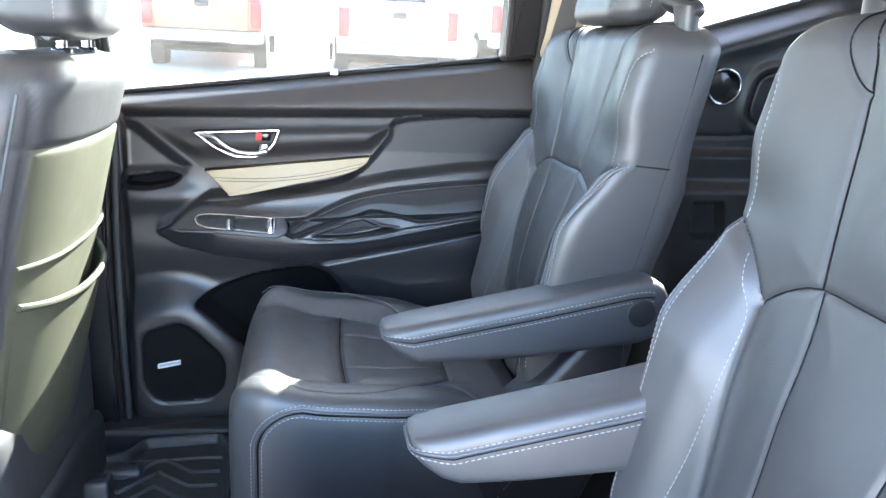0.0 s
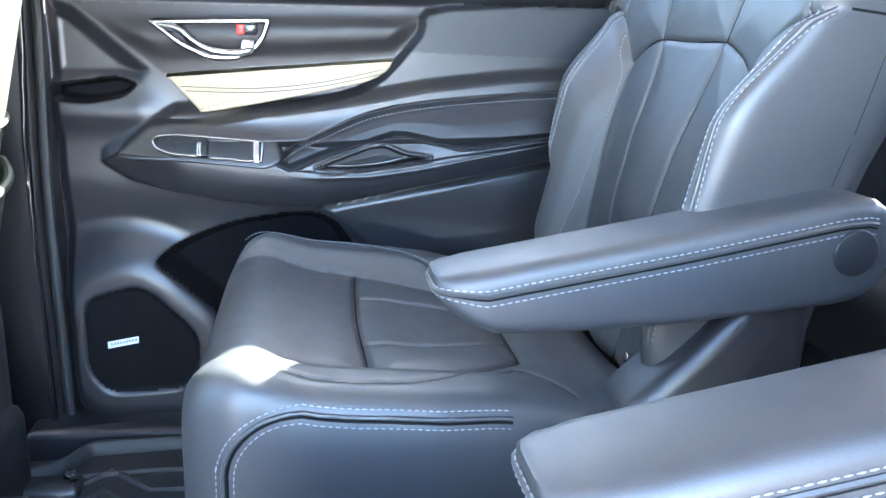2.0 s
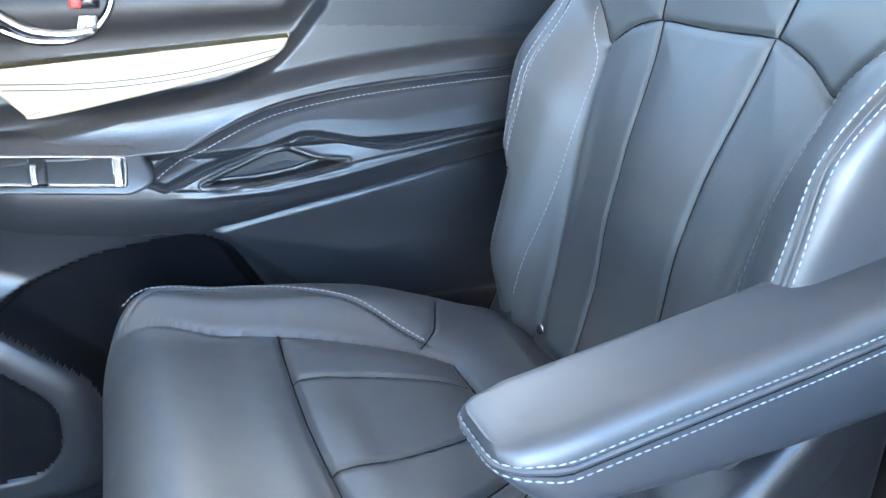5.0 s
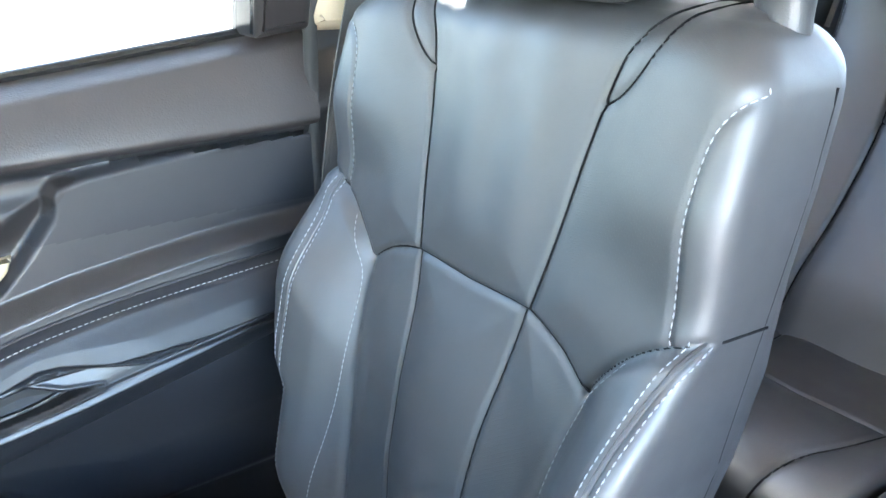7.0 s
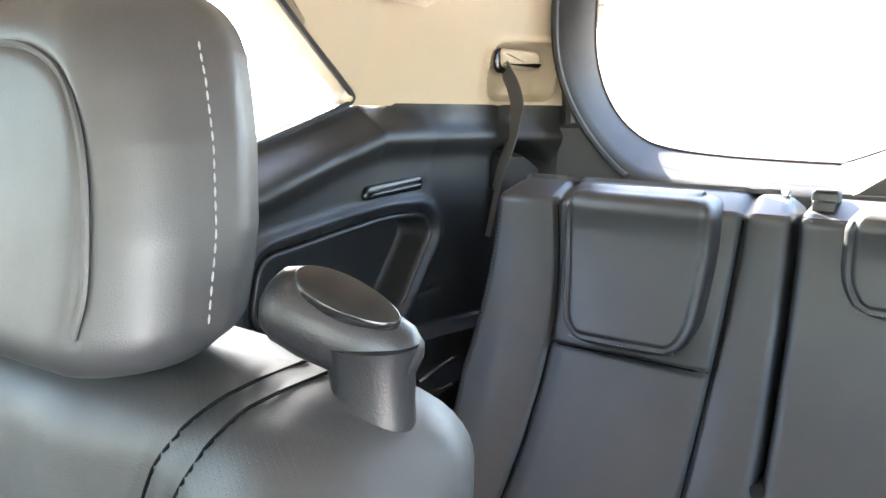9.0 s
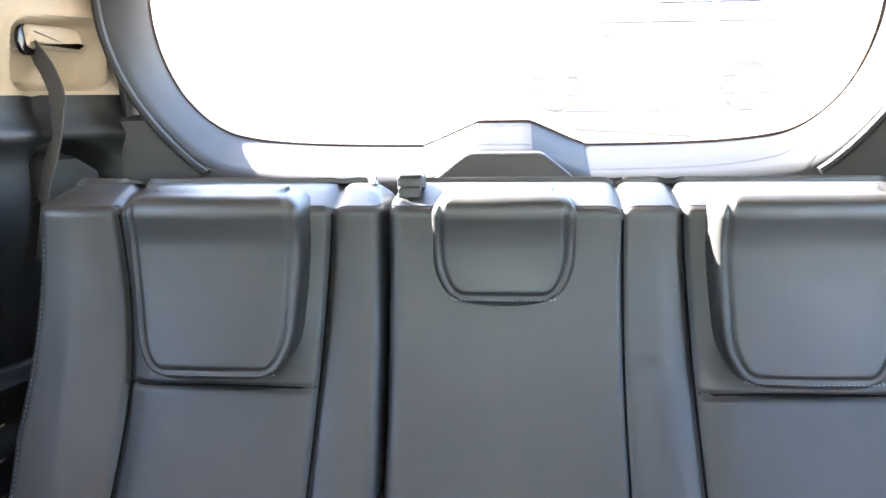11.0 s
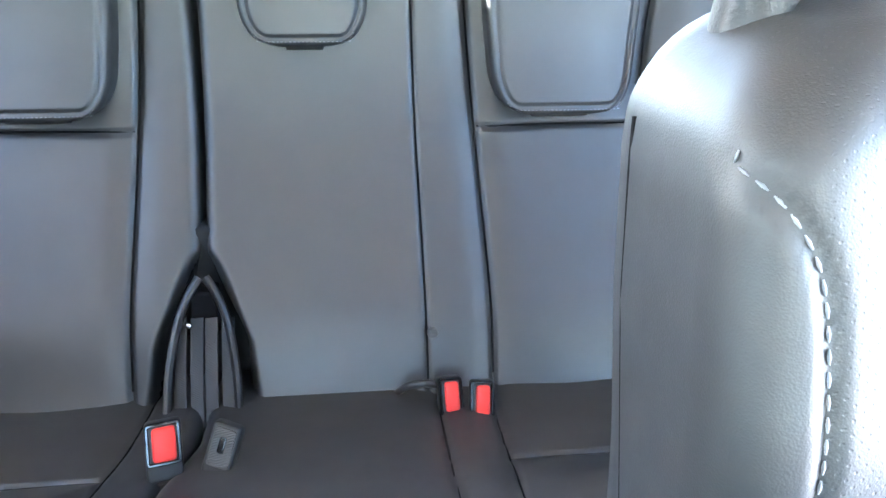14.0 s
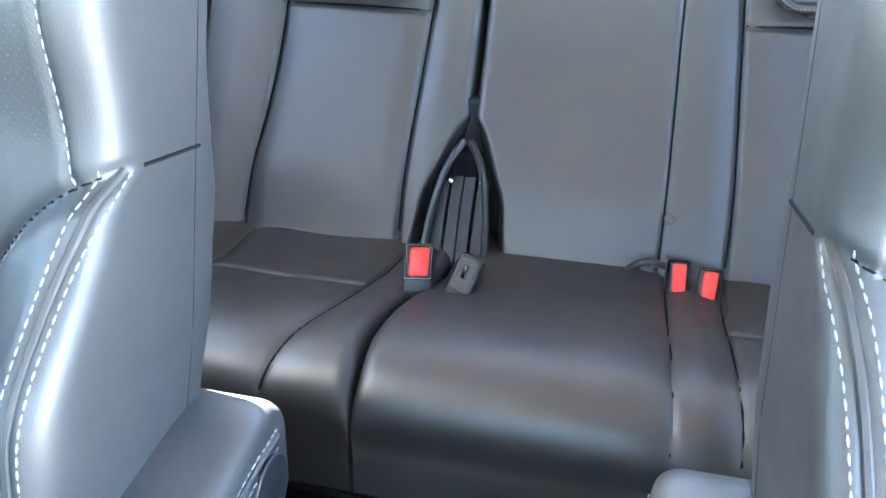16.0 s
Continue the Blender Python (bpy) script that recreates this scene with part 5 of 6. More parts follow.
    part("handle_button", plate(top, lambda a, b, h: hp(a, b * 0.85, 0.0165 + h), 0, 0.0075, 0.003, 3), GLOSS, hd, "dark glossy handle insert")
    return ch


chair("black leather captain's chair with raised inner armrest, beside the closed door", "second row chairs")
FLIP[0] = True
chair("black leather captain's chair with raised inner armrest, beside the open doorway", "second row chairs")
FLIP[0] = False


# ---- third row ----
WARP[0] = bench_seat
def third_x(z):
    z = np.asarray(z, float)
    return 1.296 + 0.384 * (z - 0.678) - 0.771 * (z - 0.678) ** 2 - 1.005 * (z - 0.678) ** 3


T_DEEP = [curve([(s * 0.498, 0.93), (s * 0.492, 0.86), (s * 0.478, 0.70), (s * 0.484, 0.55), (s * 0.499, 0.42), (s * 0.503, 0.30)], 6) for s in (1, -1)]
T_DEEP += [curve([(s * 0.212, 0.93), (s * 0.226, 0.75), (s * 0.236, 0.60), (s * 0.243, 0.45), (s * 0.240, 0.30)], 6) for s in (1, -1)]
T_LINE = [[(0.236, 0.677), (0.36, 0.680), (0.479, 0.679)], [(-0.236, 0.677), (-0.36, 0.680), (-0.479, 0.679)], curve([(-0.143, 0.93), (-0.146, 0.70), (-0.150, 0.50), (-0.150, 0.30)], 5)]


def third_face(y, z):
    y, z = np.asarray(y, float), np.asarray(z, float)
    P = np.stack([y, z], 1)
    x = third_x(z)
    d = np.min([seg_dist(P, l) for l in T_DEEP], 0)
    x = x + 0.007 * np.exp(-(d / 0.0045) ** 2) - 0.0055 * (1 - np.exp(-(d / 0.022) ** 2))
    x = x - 0.007 * sstep(0.50, 0.56, np.abs(y))
    d = np.min([seg_dist(P, l) for l in T_LINE], 0)
    x = x + 0.0045 * np.exp(-(d / 0.0030) ** 2)
    x = x + 0.012 * sstep(0.46, 0.35, z)
    # opening for the belts between the two backrests
    gap = sdf(P, SLIT)
    return x + 0.035 * sstep(-0.020, 0.012, gap)


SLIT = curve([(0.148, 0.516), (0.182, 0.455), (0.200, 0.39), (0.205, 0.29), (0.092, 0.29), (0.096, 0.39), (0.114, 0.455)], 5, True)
BACKS = (("far", 0.1515, lambda z: np.interp(z, [0.30, 0.55, 0.62, 0.92], [0.575, 0.612, 0.616, 0.592]), "narrow third-row seat in black leatherette, backrest upright"),
         ("near", lambda z: -np.interp(z, [0.30, 0.55, 0.62, 0.92], [0.575, 0.612, 0.616, 0.592]), 0.1445, "wide third-row bench seat in black leatherette, backrest upright"))
# levels of a backrest with a gently sloping, padded top
TOPPED = [q for q in round_levels(0.30, 0.8945, 0.02, 0.014, 160, 9)[:-3]]
TOPPED += [(0.8932 + 0.0215 * math.sin(k / 10 * math.pi / 2.4) / 0.966, 0.0068 + 0.070 * k / 10) for k in range(11)]
TOP_SEAMS = (0.490, 0.213, -0.143, -0.213, -0.490)
seats = []
for tag, lo, hi, label in BACKS:
    b = thing("third_row_seat", label, "car seat", (1.25, 0.38 if tag == "far" else -0.22, 0.2), "third row seat")
    seats.append(b)
    def lo_f(z, v=lo):
        v = v(z) if callable(v) else v
        return v + (0.053 * float(sstep(0.516, 0.41, z)) if tag == "far" else 0)
    def hi_f(z, v=hi):
        v = v(z) if callable(v) else v
        return v - (0.053 * float(sstep(0.516, 0.41, z)) if tag == "near" else 0)
    width = 190 if tag == "far" else 280
    # slot 1 blackens the belt slit: its inner shade is painted on
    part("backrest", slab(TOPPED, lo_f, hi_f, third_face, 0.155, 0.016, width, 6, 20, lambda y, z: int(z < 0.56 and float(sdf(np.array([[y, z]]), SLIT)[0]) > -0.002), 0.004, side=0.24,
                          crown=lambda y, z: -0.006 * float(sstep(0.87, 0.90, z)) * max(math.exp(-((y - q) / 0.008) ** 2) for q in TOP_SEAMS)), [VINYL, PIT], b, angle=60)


def low_headrest(b, y0, y1, z0, label):
    c, W = (y0 + y1) / 2, (y1 - y0) / 2
    top = 0.906
    def w(z):
        return W - 0.040 * (1 - math.sqrt(max(0.0, 1 - max(0.0, (z0 + 0.055 - z) / 0.055) ** 2))) - 0.016 * float(sstep(0.86, 0.70, z)) * (W / 0.09) * 0.6
    def rim(d):
        side = [(w(z) - d, z) for z in np.linspace(top, z0 + 0.026, 26)]
        low = [(w(z) - d - (d - 0.003) * k, z0 + d + (z - z0 - d) * (1 - k)) for z, k in ((z0 + 0.020, 0.3), (z0 + 0.014, 0.7), (z0 + 0.010, 1.0))]
        arc = side + low
        return [(c + a, z) for a, z in arc] + [(c - a, z) for a, z in reversed(arc)]
    edge = [rim(0.012)]
    def xf(y, z):
        P = np.stack([y, z], 1)
        d = np.min([seg_dist(P, l) for l in edge], 0)
        v = (np.asarray(y) - c) / W
        return third_x(z) - 0.052 - 0.005 * (1 - v * v) + 0.0045 * np.exp(-(d / 0.0030) ** 2) - 0.006 * sstep(0.85, 0.91, z)
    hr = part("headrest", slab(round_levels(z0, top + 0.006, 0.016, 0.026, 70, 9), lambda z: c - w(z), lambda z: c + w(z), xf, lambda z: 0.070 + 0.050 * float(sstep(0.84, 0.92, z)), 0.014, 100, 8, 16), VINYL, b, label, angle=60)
    path = [q for q in curve(rim(0.0075), 2) if q[1] < top - 0.015]
    pa = np.array(path)
    xs = xf(pa[:, 0], pa[:, 1]) + 0.0025
    part("headrest_stitching", dashes([(xs[i], pa[i, 0], pa[i, 1]) for i in range(len(pa))], 0.0035, 0.002, 0.0005), THREAD, hr, "pale stitching", kind="stuff")


low_headrest(seats[0], 0.242, 0.459, 0.700, "low folding headrest with piped edge")
low_headrest(seats[1], -0.084, 0.086, 0.786, "small low centre headrest with piped edge")
low_headrest(seats[1], -0.459, -0.242, 0.700, "low folding headrest with piped edge")
part("anchor_stud", disc((float(third_face([-0.158], [0.425])[0]) - 0.002, -0.158, 0.425), (-1, 0, 0.3), 0.008, 0.006, 18, 0.003), WEB, seats[1], "small grey anchor stud")
part("anchor_stud", disc((float(third_face([-0.430], [0.425])[0]) - 0.002, -0.430, 0.425), (-1, 0, 0.3), 0.008, 0.006, 18, 0.003), WEB, seats[1], "small grey anchor stud")
part("belt_clip", join(box(1.358, 1.395, 0.102, 0.136, 0.912, 0.928, 0.005), box(1.353, 1.36, 0.104, 0.134, 0.900, 0.914, 0.003)), PLASTIC, seats[1], "grey plastic belt clip")
for tag, s, seat in (("far", 1, seats[0]), ("near", -1, seats[1])):
    zz = np.linspace(0.45, 0.86, 40)
    yy = s * (np.interp(zz, [0.30, 0.55, 0.62, 0.92], [0.575, 0.612, 0.616, 0.592]) - 0.010)
    xx = third_face(yy, zz) + 0.016 - math.sqrt(0.016 ** 2 - 0.006 ** 2) - 0.0004
    part("edge_stitching", dashes(list(zip(xx, yy, zz))), THREAD, seat, "pale stitching", kind="stuff")
for line in T_DEEP + T_LINE:
    pts = np.array([q for q in curve(line, 4) if 0.36 < q[1] < 0.885])
    xs = third_face(pts[:, 0], pts[:, 1]) - 0.0006
    part("seam", tube([(xs[i], pts[i, 0], pts[i, 1]) for i in range(len(pts))], 0.0019, 5), SEAM, seats[0 if pts[:, 0].mean() > 0.1 else 1], "dark sewn seam")
# dark rubber lips and webbing in the gap
for s, y in ((1, 0.190), (-1, 0.104)):
    lip = [(float(third_x(z)) - 0.010, 0.148 + (y - 0.148) * k, z) for z, k in ((0.502, 0.10), (0.478, 0.48), (0.445, 0.78), (0.395, 1.0), (0.35, 1.06), (0.31, 1.06))]
    part("gap_piping", tube(curve(lip, 5), 0.006, 8), PLASTIC, seats[0 if s > 0 else 1], "rounded dark piping")
belts = thing("belt_webbing", "four upright black webbing straps in the seat gap", "straps", (1.2, 0.148, 0.3))
for k, y in enumerate((0.179, 0.157, 0.138, 0.116)):
    lean_x = 0.004 * k
    part("strap", strap(curve([(float(third_x(z)) + 0.006 - 0.3 * lean_x - 0.012 * float(sstep(0.45, 0.38, z)), y - 0.03 * (0.45 - z), z) for z in (0.45, 0.41, 0.37, 0.33, 0.30)], 4), 0.017, (0.25, 1, 0), 0.003), BLACK_WEB, belts)
# block in near-black, so the gap's shade sits in its colour
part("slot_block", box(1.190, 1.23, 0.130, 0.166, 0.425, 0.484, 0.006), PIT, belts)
for y in (0.165, 0.118):
    part("bright_rivet", disc((1.170, y, 0.447), (-1, 0, 0.3), 0.004, 0.004, 12), CHROME, belts)
# dark panel added behind the straps to imitate the gap's shade
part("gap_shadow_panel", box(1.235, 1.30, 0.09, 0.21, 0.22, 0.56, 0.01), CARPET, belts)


# cushions
GAP = ((0.70, 0.79, 0.836, 0.917, 0.96, 1.009, 1.048, 1.2), (0.176, 0.178, 0.182, 0.178, 0.172, 0.158, 0.146, 0.143))   # parting line of the two cushions
C_LINE = [curve([(0.765, 0.285), (0.841, 0.264), (0.90, 0.247), (0.983, 0.235), (1.068, 0.221), (1.2, 0.21)], 4), [(0.984, 0.238), (0.988, 0.361), (0.986, 0.47)], [(0.765, -0.160), (1.2, -0.160)],
          [(0.765, -0.228), (0.929, -0.230), (1.06, -0.232), (1.2, -0.24)], [(0.976, -0.232), (0.982, -0.36), (0.98, -0.47)], [(0.765, 0.475), (0.95, 0.47), (1.2, 0.48)], [(0.765, -0.475), (0.95, -0.47), (1.2, -0.48)]]


def third_top(x, y):
    P = np.stack([x, y], 1)
    d = np.min([seg_dist(P, l) for l in C_LINE], 0)
    z = 0.352 + 0.020 * sstep(1.05, 0.85, x)
    z = z - 0.003 * sstep(0.10, 0.0, np.abs(np.abs(y) - 0.35)) * sstep(0.85, 1.0, x)
    return z - 0.0045 * np.exp(-(d / 0.0032) ** 2) + 0.005 * (1 - np.exp(-(d / 0.025) ** 2))


CUSH3 = [(0.762 + 0.085 * (1 - math.cos(k / 14 * math.pi / 2)) - 0.012 * math.sin(k / 14 * math.pi), 0.085 * (1 - math.sin(k / 14 * math.pi / 2))) for k in range(15)]
CUSH3 += [(x, 0.0) for x in np.linspace(0.852, 1.20, 90)]


def third_cushion(t, far):
    loops, nu, rc = [], 160, 0.020
    for x, drop in CUSH3:
        part_y = float(np.interp(x, *GAP))
        y0, y1 = (part_y + 0.002, 0.60) if far else (-0.60, part_y - 0.002)
        y = np.linspace(y0, y1, nu)
        over = np.clip(np.maximum(y0 + rc - y, y - (y1 - rc)), 0, rc)
        top = third_top(np.full(nu, x), y) - drop - (rc - np.sqrt(np.maximum(rc * rc - over * over, 0)))
        loops.append([(x, y0, 0.215)] + [(x, y[i], top[i]) for i in range(nu)] + [(x, y1, 0.215)])
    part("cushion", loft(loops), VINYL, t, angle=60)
    for line in C_LINE:
        pts = np.array(curve(line, 6))
        if (pts[:, 1].mean() > 0.19) != far:
            continue
        drop = np.interp(pts[:, 0], [q[0] for q in CUSH3[4:]], [q[1] for q in CUSH3[4:]])
        z = third_top(pts[:, 0], pts[:, 1]) - drop + 0.0005
        part("seam", tube(np.stack([pts[:, 0] - 0.0005, pts[:, 1], z], 1), 0.0016, 5), SEAM, t, "dark sewn seam")
    part("base_trim", box(0.80, 1.15, 0.19 if far else -0.588, 0.588 if far else 0.165, 0.198, 0.218, 0.006), PLASTIC, t)


third_cushion(seats[0], True)
third_cushion(seats[1], False)


def buckle(at, way, side, label, w=0.036, red=True):
    """A belt buckle at a place; way: its upward axis; side: across its face."""
    bk = thing("belt_buckle", label, "buckle", at, "third row buckles")
    way, side = Vector(way).normalized(), Vector(side).normalized()
    nrm = side.cross(way).normalized()
    c = Vector(at)
    def f(a, b, h):
        return tuple(c + side * a + way * b + nrm * h)
    h = 0.054
    part("housing", plate(rounded([(-w / 2, -0.012), (w / 2, -0.012), (w / 2, h), (-w / 2, h)], 0.006, 4), f, -0.010, 0.010, 0.004, 3), PLASTIC, bk)
    if red:
        part("face_frame", frame_band(rounded([(-w / 2 + 0.001, 0.006), (w / 2 - 0.001, 0.006), (w / 2 - 0.001, h - 0.001), (-w / 2 + 0.001, h - 0.001)], 0.005, 4), 0.004, f, 0.008, 0.012, 0.001), GLOSS, bk)
        part("release_button", plate(rounded([(-w / 2 + 0.008, 0.010), (w / 2 - 0.006, 0.010), (w / 2 - 0.006, h - 0.006), (-w / 2 + 0.008, h - 0.006)], 0.005, 4), f, 0.004, 0.014, 0.003, 3), RED, bk, "red release button")
    else:
        part("face_plate", plate(rounded([(-w / 2 + 0.004, 0.006), (w / 2 - 0.004, 0.006), (w / 2 - 0.004, h - 0.004), (-w / 2 + 0.004, h - 0.004)], 0.004, 3), f, 0.006, 0.0125, 0.002), WEB, bk, "grey plastic face")
        part("slot", plate(rounded([(-0.004, 0.022), (0.004, 0.022), (0.004, 0.040), (-0.004, 0.040)], 0.002, 2), f, 0.010, 0.0135, 0.001), GLOSS, bk)
    part("stalk", tube(curve([tuple(c - way * 0.008), tuple(c - way * 0.03 + Vector((0.02, 0, 0))), tuple(c + Vector((0.06, 0, -0.035)))], 4), 0.009, 8, flat=1.6), WEB, bk)
    return bk


buckle((1.088, -0.176, 0.338), (0.42, 0.04, 0.9), (0.05, -1, 0), "black belt buckle with a red button on the seat cushion", 0.033)
buckle((1.078, -0.214, 0.336), (0.42, -0.06, 0.9), (-0.1, -1, 0), "black belt buckle with a red button on the seat cushion", 0.033)
buckle((0.988, 0.166, 0.364), (0.40, 0.05, 0.9), (0.25, -1, 0), "black belt buckle with a red button on the seat cushion", 0.040)
buckle((0.990, 0.110, 0.356), (0.35, -0.28, 0.8), (-0.25, -1, -0.3), "dark belt latch with a grey face, leaning over", 0.034, False)
loop = thing("belt_loop", "thin black strap loop at the seat gap", "strap", (1.15, -0.14, 0.36))
part("strap", tube(curve([(1.135, -0.100, 0.345), (1.115, -0.120, 0.372), (1.11, -0.145, 0.378), (1.115, -0.180, 0.365)], 6), 0.005, 8), PLASTIC, loop)

WARP[0] = rear_trim
# third-row belts on both sides
for flag in (False, True):
    FLIP[0] = flag
    bt = thing("seat_belt", "grey seat belt hanging from the corner pillar guide", "seat belt", (1.43, 0.60, 1.05), "third row belts")
    if not flag:
        part("webbing", strap(curve([(1.445, 0.640, 1.095), (1.446, 0.620, 1.06), (1.447, 0.612, 1.02), (1.445, 0.622, 0.96), (1.44, 0.640, 0.90), (1.42, 0.65, 0.80)], 8), [0.046] * 17 + [0.034] * 24, (0.55, 0.8, 0), 0.0016), WEB, bt)
    else:
        part("webbing", strap(curve([(1.45, 0.585, 1.11), (1.37, 0.565, 1.02), (1.285, 0.566, 0.947), (1.283, 0.593, 0.85), (1.283, 0.618, 0.76)], 8), 0.049, (0.15, 1, 0), 0.0016), WEB, bt)
        tg = part("latch_tongue", plate(rounded([(-0.034, 0.0), (0.034, 0.0), (0.038, 0.020), (-0.036, 0.026)], 0.006, 3), lambda a, b, h: (1.280 + 0.1 * a - h, 0.624 + a, 0.738 + b), -0.006, 0.008, 0.003), PLASTIC, bt, "black tongue holder")
        part("metal_tongue", frame_band(rounded([(-0.016, -0.045), (0.012, -0.045), (0.020, 0.002), (-0.022, 0.002)], 0.003, 2), 0.006, lambda a, b, h: (1.280 + 0.1 * a - h, 0.624 + a, 0.738 + b), 0.0, 0.003, 0.0008), CHROME, bt, "bright metal latch tongue")
        part("tail_webbing", strap(curve([(1.287, 0.622, 0.75), (1.292, 0.640, 0.66), (1.295, 0.660, 0.50), (1.30, 0.67, 0.36)], 8), 0.036, (0.4, 0.75, 0), 0.0016), WEB, bt)
FLIP[0] = False

WARP[0] = None
# second-row belts beside the beige pillars
for flag in (False, True):
    FLIP[0] = flag
    bt = thing("seat_belt", "grey seat belt hanging from the beige pillar guide", "seat belt", (0.5, 0.68, 0.9), "second row belts")
    part("webbing", strap(curve([(0.503, 0.655, 1.016), (0.496, 0.656, 0.97), (0.478, 0.664, 0.88), (0.458, 0.674, 0.76), (0.445, 0.685, 0.60), (0.44, 0.69, 0.40), (0.44, 0.69, 0.16)], 8), 0.047, (1, 0.25, 0), 0.0018), WEB, bt)
FLIP[0] = False

# ---- front passenger seat seen from behind ----
fs = thing("front_seat", "black front seat with its back coloured pale for sunlight, and a map pocket", "car seat", (-0.45, 0.38, 0.0))
def fs_x(y, z):
    u = np.asarray(y, float) - 0.38
    z = np.asarray(z, float)
    P = np.stack([u, z], 1)
    x = np.interp(z, [0.10, 0.24, 0.475, 0.70, 0.78, 0.83], [-0.455, -0.425, -0.378, -0.325, -0.305, -0.300]) - 0.055 * (u / 0.25) ** 4 - 0.012 * (u / 0.25) ** 2
    d = np.min([seg_dist(P, l) for l in FS_LINE], 0)
    return x - 0.005 * np.exp(-(d / 0.004) ** 2)
FS_LINE = [curve([(-0.205, 0.80), (-0.21, 0.60), (-0.205, 0.40), (-0.19, 0.2)], 5), curve([(0.205, 0.80), (0.21, 0.60), (0.205, 0.40), (0.19, 0.2)], 5), [(-0.25, 0.71), (0.0, 0.708), (0.25, 0.712)], curve([(-0.25, 0.80), (-0.12, 0.81), (0.0, 0.806), (0.12, 0.79)], 5)]
lv = round_levels(0.12, 0.825, 0.03, 0.035, 120, 8)
def fs_geo():
    g = slab(lv, lambda z: 0.38 - np.interp(z, [0.1, 0.5, 0.75, 0.83], [0.23, 0.255, 0.24, 0.20]), lambda z: 0.38 + np.interp(z, [0.1, 0.5, 0.75, 0.83], [0.23, 0.255, 0.24, 0.20]),
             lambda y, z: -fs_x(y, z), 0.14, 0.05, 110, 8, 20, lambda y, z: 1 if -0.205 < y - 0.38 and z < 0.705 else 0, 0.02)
    return [(-x, y, z) for x, y, z in g[0]], g[1], g[2]
# slot 1 gives the rear face its painted sunlit tone
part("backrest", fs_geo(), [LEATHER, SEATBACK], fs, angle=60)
pk_v, pk_f, nzp, nyp = [], [], 40, 60
for i in range(nyp):
    u = -0.19 + 0.38 * i / (nyp - 1)
    for j in range(nzp):
        top = 0.495 - 0.014 * (1 - abs(u / 0.19) ** 3)
        z = 0.20 + (top - 0.20) * j / (nzp - 1)
        bulge = 0.024 * (1 - (u / 0.19) ** 2) * (0.4 + 0.6 * j / (nzp - 1)) + 0.003
        pk_v.append((float(fs_x([0.38 + u], [z])[0]) + bulge, 0.38 + u, z))
pk_f = [(i * nzp + j, (i + 1) * nzp + j, (i + 1) * nzp + j + 1, i * nzp + j + 1) for i in range(nyp - 1) for j in range(nzp - 1)]
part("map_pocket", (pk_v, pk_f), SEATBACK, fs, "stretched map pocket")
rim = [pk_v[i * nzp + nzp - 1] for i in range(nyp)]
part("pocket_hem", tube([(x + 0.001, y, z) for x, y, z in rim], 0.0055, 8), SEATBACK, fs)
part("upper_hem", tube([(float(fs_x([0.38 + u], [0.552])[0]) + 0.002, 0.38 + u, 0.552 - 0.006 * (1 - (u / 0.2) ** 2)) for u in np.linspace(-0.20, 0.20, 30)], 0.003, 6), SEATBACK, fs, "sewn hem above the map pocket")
part("side_piping", tube([(float(fs_x([0.38 - 0.225], [z])[0]) - 0.004, 0.38 - 0.238, z) for z in np.linspace(0.2, 0.78, 20)], 0.003, 6), LEATHER, fs)
def fh_w(z):
    return np.interp(z, [0.84, 0.87, 0.95, 1.02, 1.05], [0.115, 0.128, 0.125, 0.11, 0.09])
g = slab(round_levels(0.848, 1.05, 0.03, 0.03, 40, 7), lambda z: 0.38 - fh_w(z), lambda z: 0.38 + fh_w(z), lambda y, z: np.full(np.shape(z), 0.295) + 0.01 * ((np.asarray(y) - 0.38) / 0.12) ** 2, 0.12, 0.04, 60, 8, 20, None, 0.01)
fhr = part("headrest", ([(-x, y, z) for x, y, z in g[0]], g[1], g[2]), LEATHER, fs, "black leather headrest")
part("headrest_seam", dashes([(-0.34, 0.38 - 0.129, z) for z in np.linspace(0.87, 1.0, 12)]), THREAD, fhr)
for s in (-1, 1):
    part("headrest_post", rod((-0.352, 0.38 + s * 0.062, 0.78), (-0.352, 0.38 + s * 0.062, 0.87), 0.007), CHROME, fs, "chrome headrest post")
    part("post_sleeve", disc((-0.352, 0.38 + s * 0.062, 0.823), (0, 0, 1), 0.014, 0.010, 20, 0.003), GLOSS, fs)
part("cushion", box(-0.95, -0.42, 0.14, 0.62, 0.14, 0.34, 0.05), LEATHER, fs)
part("seat_base", box(-0.90, -0.40, 0.18, 0.58, 0.03, 0.16, 0.02), PLASTIC, fs, "black plastic seat base")
for y in (0.20, 0.53):
    part("seat_rail", box(-0.92, -0.33, y, y + 0.045, 0.0, 0.045, 0.01), PLASTIC, fs, "black seat rail")
part("rail_bolt", disc((-0.345, 0.553, 0.045), (0, 0, 1), 0.010, 0.012, 6), CHROME, fs)
part("wire_plug", box(-0.40, -0.355, 0.40, 0.44, 0.03, 0.10, 0.008), PLASTIC, fs)

# driver's seat, out of view, added to hold back light from the front
driver_seat = copy_thing(fs, pose(-0.45, -0.38, 0))
tagged(driver_seat, "unseen black front seat ahead of the open doorway, added to block light", "car seat")

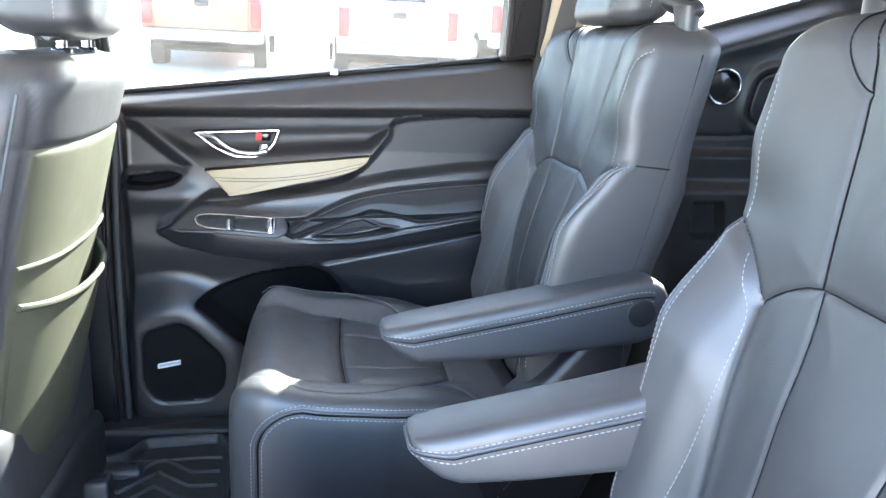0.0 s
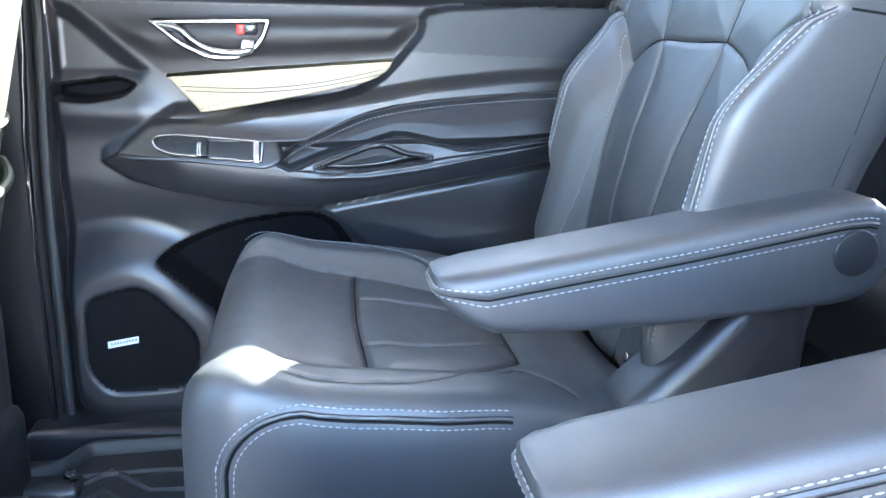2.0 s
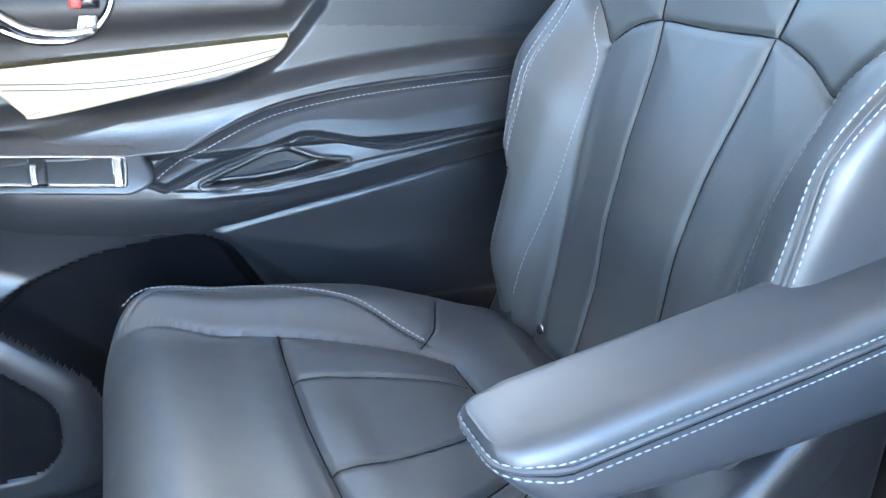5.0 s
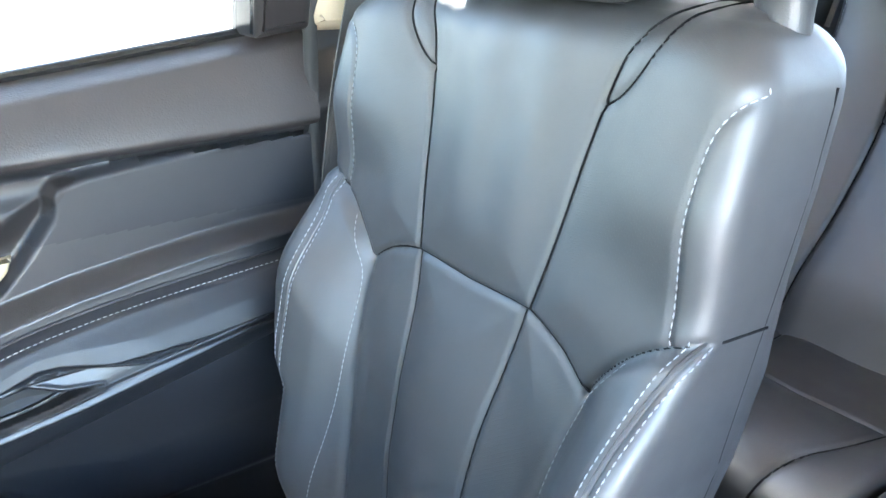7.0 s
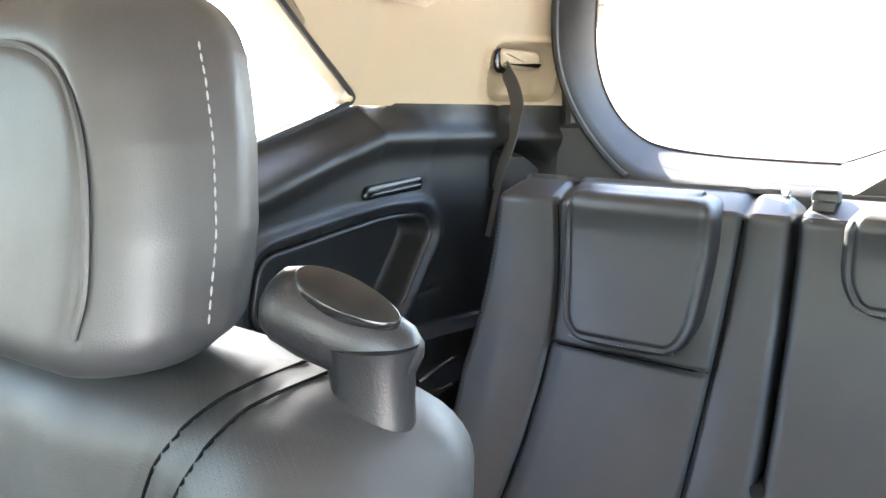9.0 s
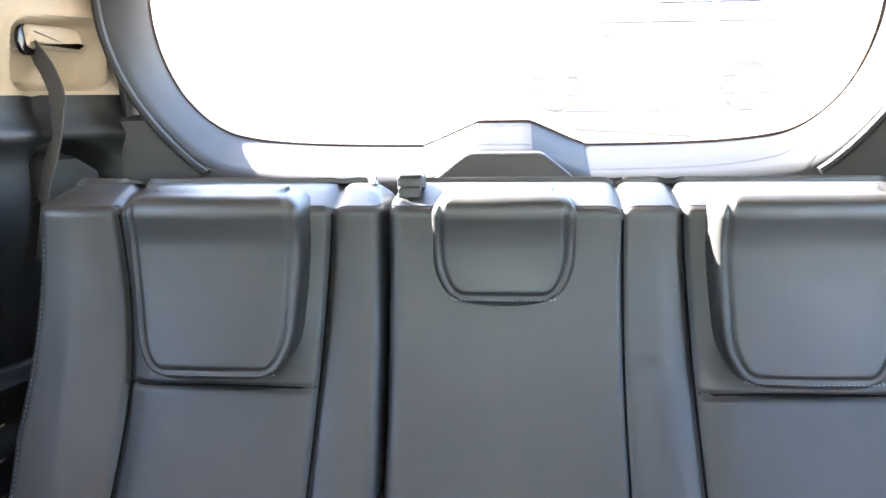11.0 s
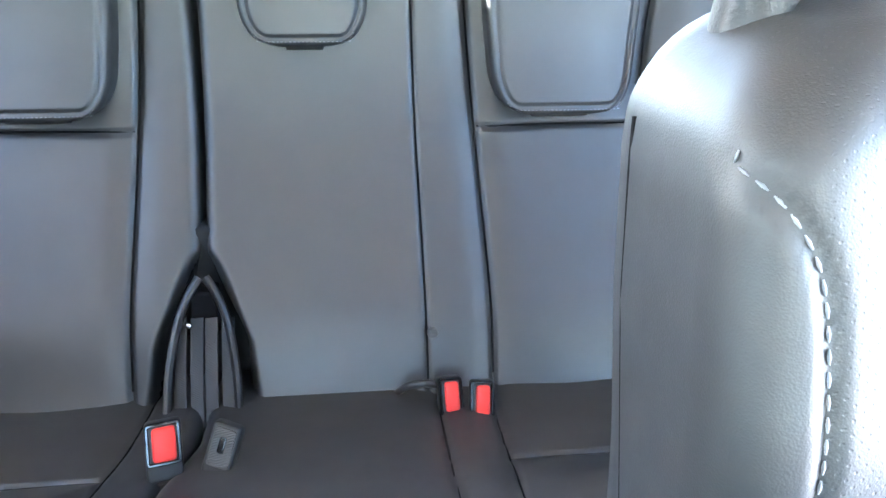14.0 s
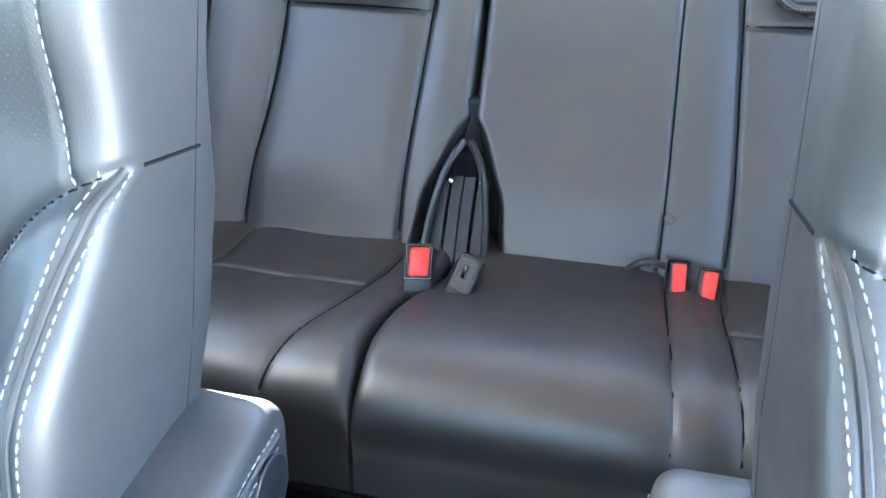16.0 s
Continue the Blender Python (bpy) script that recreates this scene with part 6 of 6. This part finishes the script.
# ---- rubber floor mat ----
mat = thing("floor_mat", "black ribbed rubber floor mat on the carpet", "floor mat", (-0.3, 0.42, 0.0))
mat_shape = rounded([(-0.45, 0.15), (-0.15, 0.15), (-0.155, 0.60), (-0.19, 0.668), (-0.35, 0.655), (-0.372, 0.605), (-0.45, 0.565)], 0.02, 4)
part("mat_sheet", plate(mat_shape, lambda a, b, h: (a, b, h), 0.001, 0.030, 0.004), RUBBER, mat)
part("mat_rim", frame_band(mat_shape, 0.016, lambda a, b, h: (a, b, h), 0.028, 0.050, 0.005), RUBBER, mat)
for k in range(9):
    y = 0.20 + 0.05 * k
    pts = [(-0.425, y - 0.02, 0.031), (-0.36, y - 0.02, 0.031), (-0.30, y + 0.045, 0.031), (-0.235, y - 0.01, 0.031), (-0.185, y - 0.01, 0.031)]
    pts = [p for p in pts if p[1] < 0.62 and not (p[0] < -0.37 and p[1] > 0.54)]
    if len(pts) > 2:
        part("mat_rib", tube(pts, 0.006, 6), RUBBER, mat)

# ---- car park ----
def wheel(parent, x, y, z, r, axis):
    part("wheel", join(disc((x, y, z), axis, r, 0.22, 36, 0.03)), TYRE, parent)
    part("rim", disc((x + axis[0] * 0.19, y + axis[1] * 0.19, z), axis, r * 0.62, 0.045, 28, 0.01), CHROME, parent)


def pickup(x, y, z, paint, label):
    """A pick-up truck seen from behind, its tail towards the car; z: ground height there."""
    t = thing("pickup_truck", label, "truck", (x, y, z), "parked vehicles")
    side = rounded([(y, z + 0.62), (y, z + 1.22), (y + 1.75, z + 1.24), (y + 1.9, z + 1.24), (y + 2.1, z + 1.80), (y + 3.4, z + 1.84), (y + 4.0, z + 1.25), (y + 5.4, z + 1.15), (y + 5.5, z + 0.60)], 0.12, 4)
    part("body", plate(side, lambda a, b, h: (h, a, b), x - 0.95, x + 0.95, 0.06, 3), paint, t)
    tg = part("tailgate", plate(rounded([(x - 0.74, z + 0.66), (x + 0.74, z + 0.66), (x + 0.74, z + 1.19), (x - 0.74, z + 1.19)], 0.04), lambda a, b, h: (a, h, b), y + 0.02, y - 0.04, 0.02, 3), paint, t)
    part("tailgate_latch", plate(rounded([(x - 0.11, z + 1.02), (x + 0.11, z + 1.02), (x + 0.11, z + 1.12), (x - 0.11, z + 1.12)], 0.02), lambda a, b, h: (a, h, b), y - 0.03, y - 0.06, 0.008), GLOSS, tg)
    part("bumper", plate(rounded([(x - 0.96, z + 0.46), (x + 0.96, z + 0.46), (x + 0.96, z + 0.66), (x - 0.96, z + 0.66)], 0.05), lambda a, b, h: (a, h, b), y + 0.1, y - 0.14, 0.03, 3), CHROME, t, "chrome rear bumper")
    part("number_plate", plate([(x - 0.15, z + 0.50), (x + 0.15, z + 0.50), (x + 0.15, z + 0.64), (x - 0.15, z + 0.64)], lambda a, b, h: (a, h, b), y - 0.12, y - 0.15, 0.004), WHITE, t)
    for s in (-1, 1):
        part("tail_light", plate(rounded([(x + s * 0.77, z + 0.72), (x + s * 0.94, z + 0.72), (x + s * 0.94, z + 1.16), (x + s * 0.77, z + 1.16)], 0.03), lambda a, b, h: (a, h, b), y + 0.05, y - 0.03, 0.01), LIGHT_RED, t, "red tail light")
        wheel(t, x + s * 0.86 - (0.11 if s > 0 else -0.11), y + 1.1, z + 0.38, 0.38, (s, 0, 0))
        wheel(t, x + s * 0.86 - (0.11 if s > 0 else -0.11), y + 4.5, z + 0.38, 0.38, (s, 0, 0))
    part("rear_window", plate(rounded([(x - 0.7, z + 1.36), (x + 0.7, z + 1.36), (x + 0.62, z + 1.74), (x - 0.62, z + 1.74)], 0.04), lambda a, b, h: (a, h, b), y + 2.1, y + 1.95, 0.01), GLOSS, t)
    part("axle", rod((x - 0.8, y + 1.1, z + 0.38), (x + 0.8, y + 1.1, z + 0.38), 0.09), TYRE, t)


def lot(x, y):
    base = np.interp(x, [-60, 3, 14, 80], [-0.55, -0.55, 1.18, 3.2])
    return float(base) + 0.065 * max(y, 0.0)


pickup(-1.75, 12.6, lot(-1.75, 12.6), TAN_PAINT, "copper pick-up truck with chrome bumper, parked")
pickup(1.35, 11.6, lot(1.35, 11.6), WHITE_PAINT, "white pick-up truck with chrome bumper, parked")
pickup(3.9, 12.2, lot(3.9, 12.2), WHITE_PAINT, "white pick-up truck with chrome bumper, parked")


def suv(x, y, z, label):
    t = thing("parked_suv", label, "car", (x, y, z), "parked vehicles")
    side = rounded([(2.3, 0.35), (2.35, 0.85), (1.3, 1.02), (0.65, 1.62), (-1.6, 1.70), (-2.1, 1.10), (-2.3, 1.0), (-2.3, 0.35)], 0.14, 4)
    part("body", plate(side, lambda a, b, h: (x + h, y + a, z + b), -0.02, 1.85, 0.08, 3), DARK_PAINT, t)
    for win in ([(0.55, 1.06), (0.95, 1.06), (0.52, 1.52), (0.10, 1.55), (0.10, 1.06)], [(0.02, 1.06), (0.02, 1.55), (-0.85, 1.58), (-0.85, 1.06)], [(-0.95, 1.06), (-0.95, 1.58), (-1.5, 1.58), (-1.85, 1.10)]):
        part("side_window", plate(rounded(win, 0.05), lambda a, b, h: (x - h, y + a, z + b), 0.0, 0.035, 0.005), GLOSS, t)
    part("tail_light", plate(rounded([(-2.28, 0.95), (-2.0, 1.0), (-2.05, 1.16), (-2.22, 1.1)], 0.03), lambda a, b, h: (x - h, y + a, z + b), 0.0, 0.04, 0.005), LIGHT_RED, t, "red tail light")
    for a in (1.4, -1.4):
        part("wheel", disc((x + 0.16, y + a, z + 0.36), (-1, 0, 0), 0.36, 0.22, 32, 0.03), TYRE, t)
        part("rim", disc((x - 0.05, y + a, z + 0.36), (-1, 0, 0), 0.22, 0.03, 28, 0.01), CHROME, t)


suv(12.3, -2.2, lot(12.3, -2.2), "pale silver estate car parked behind on the concrete")
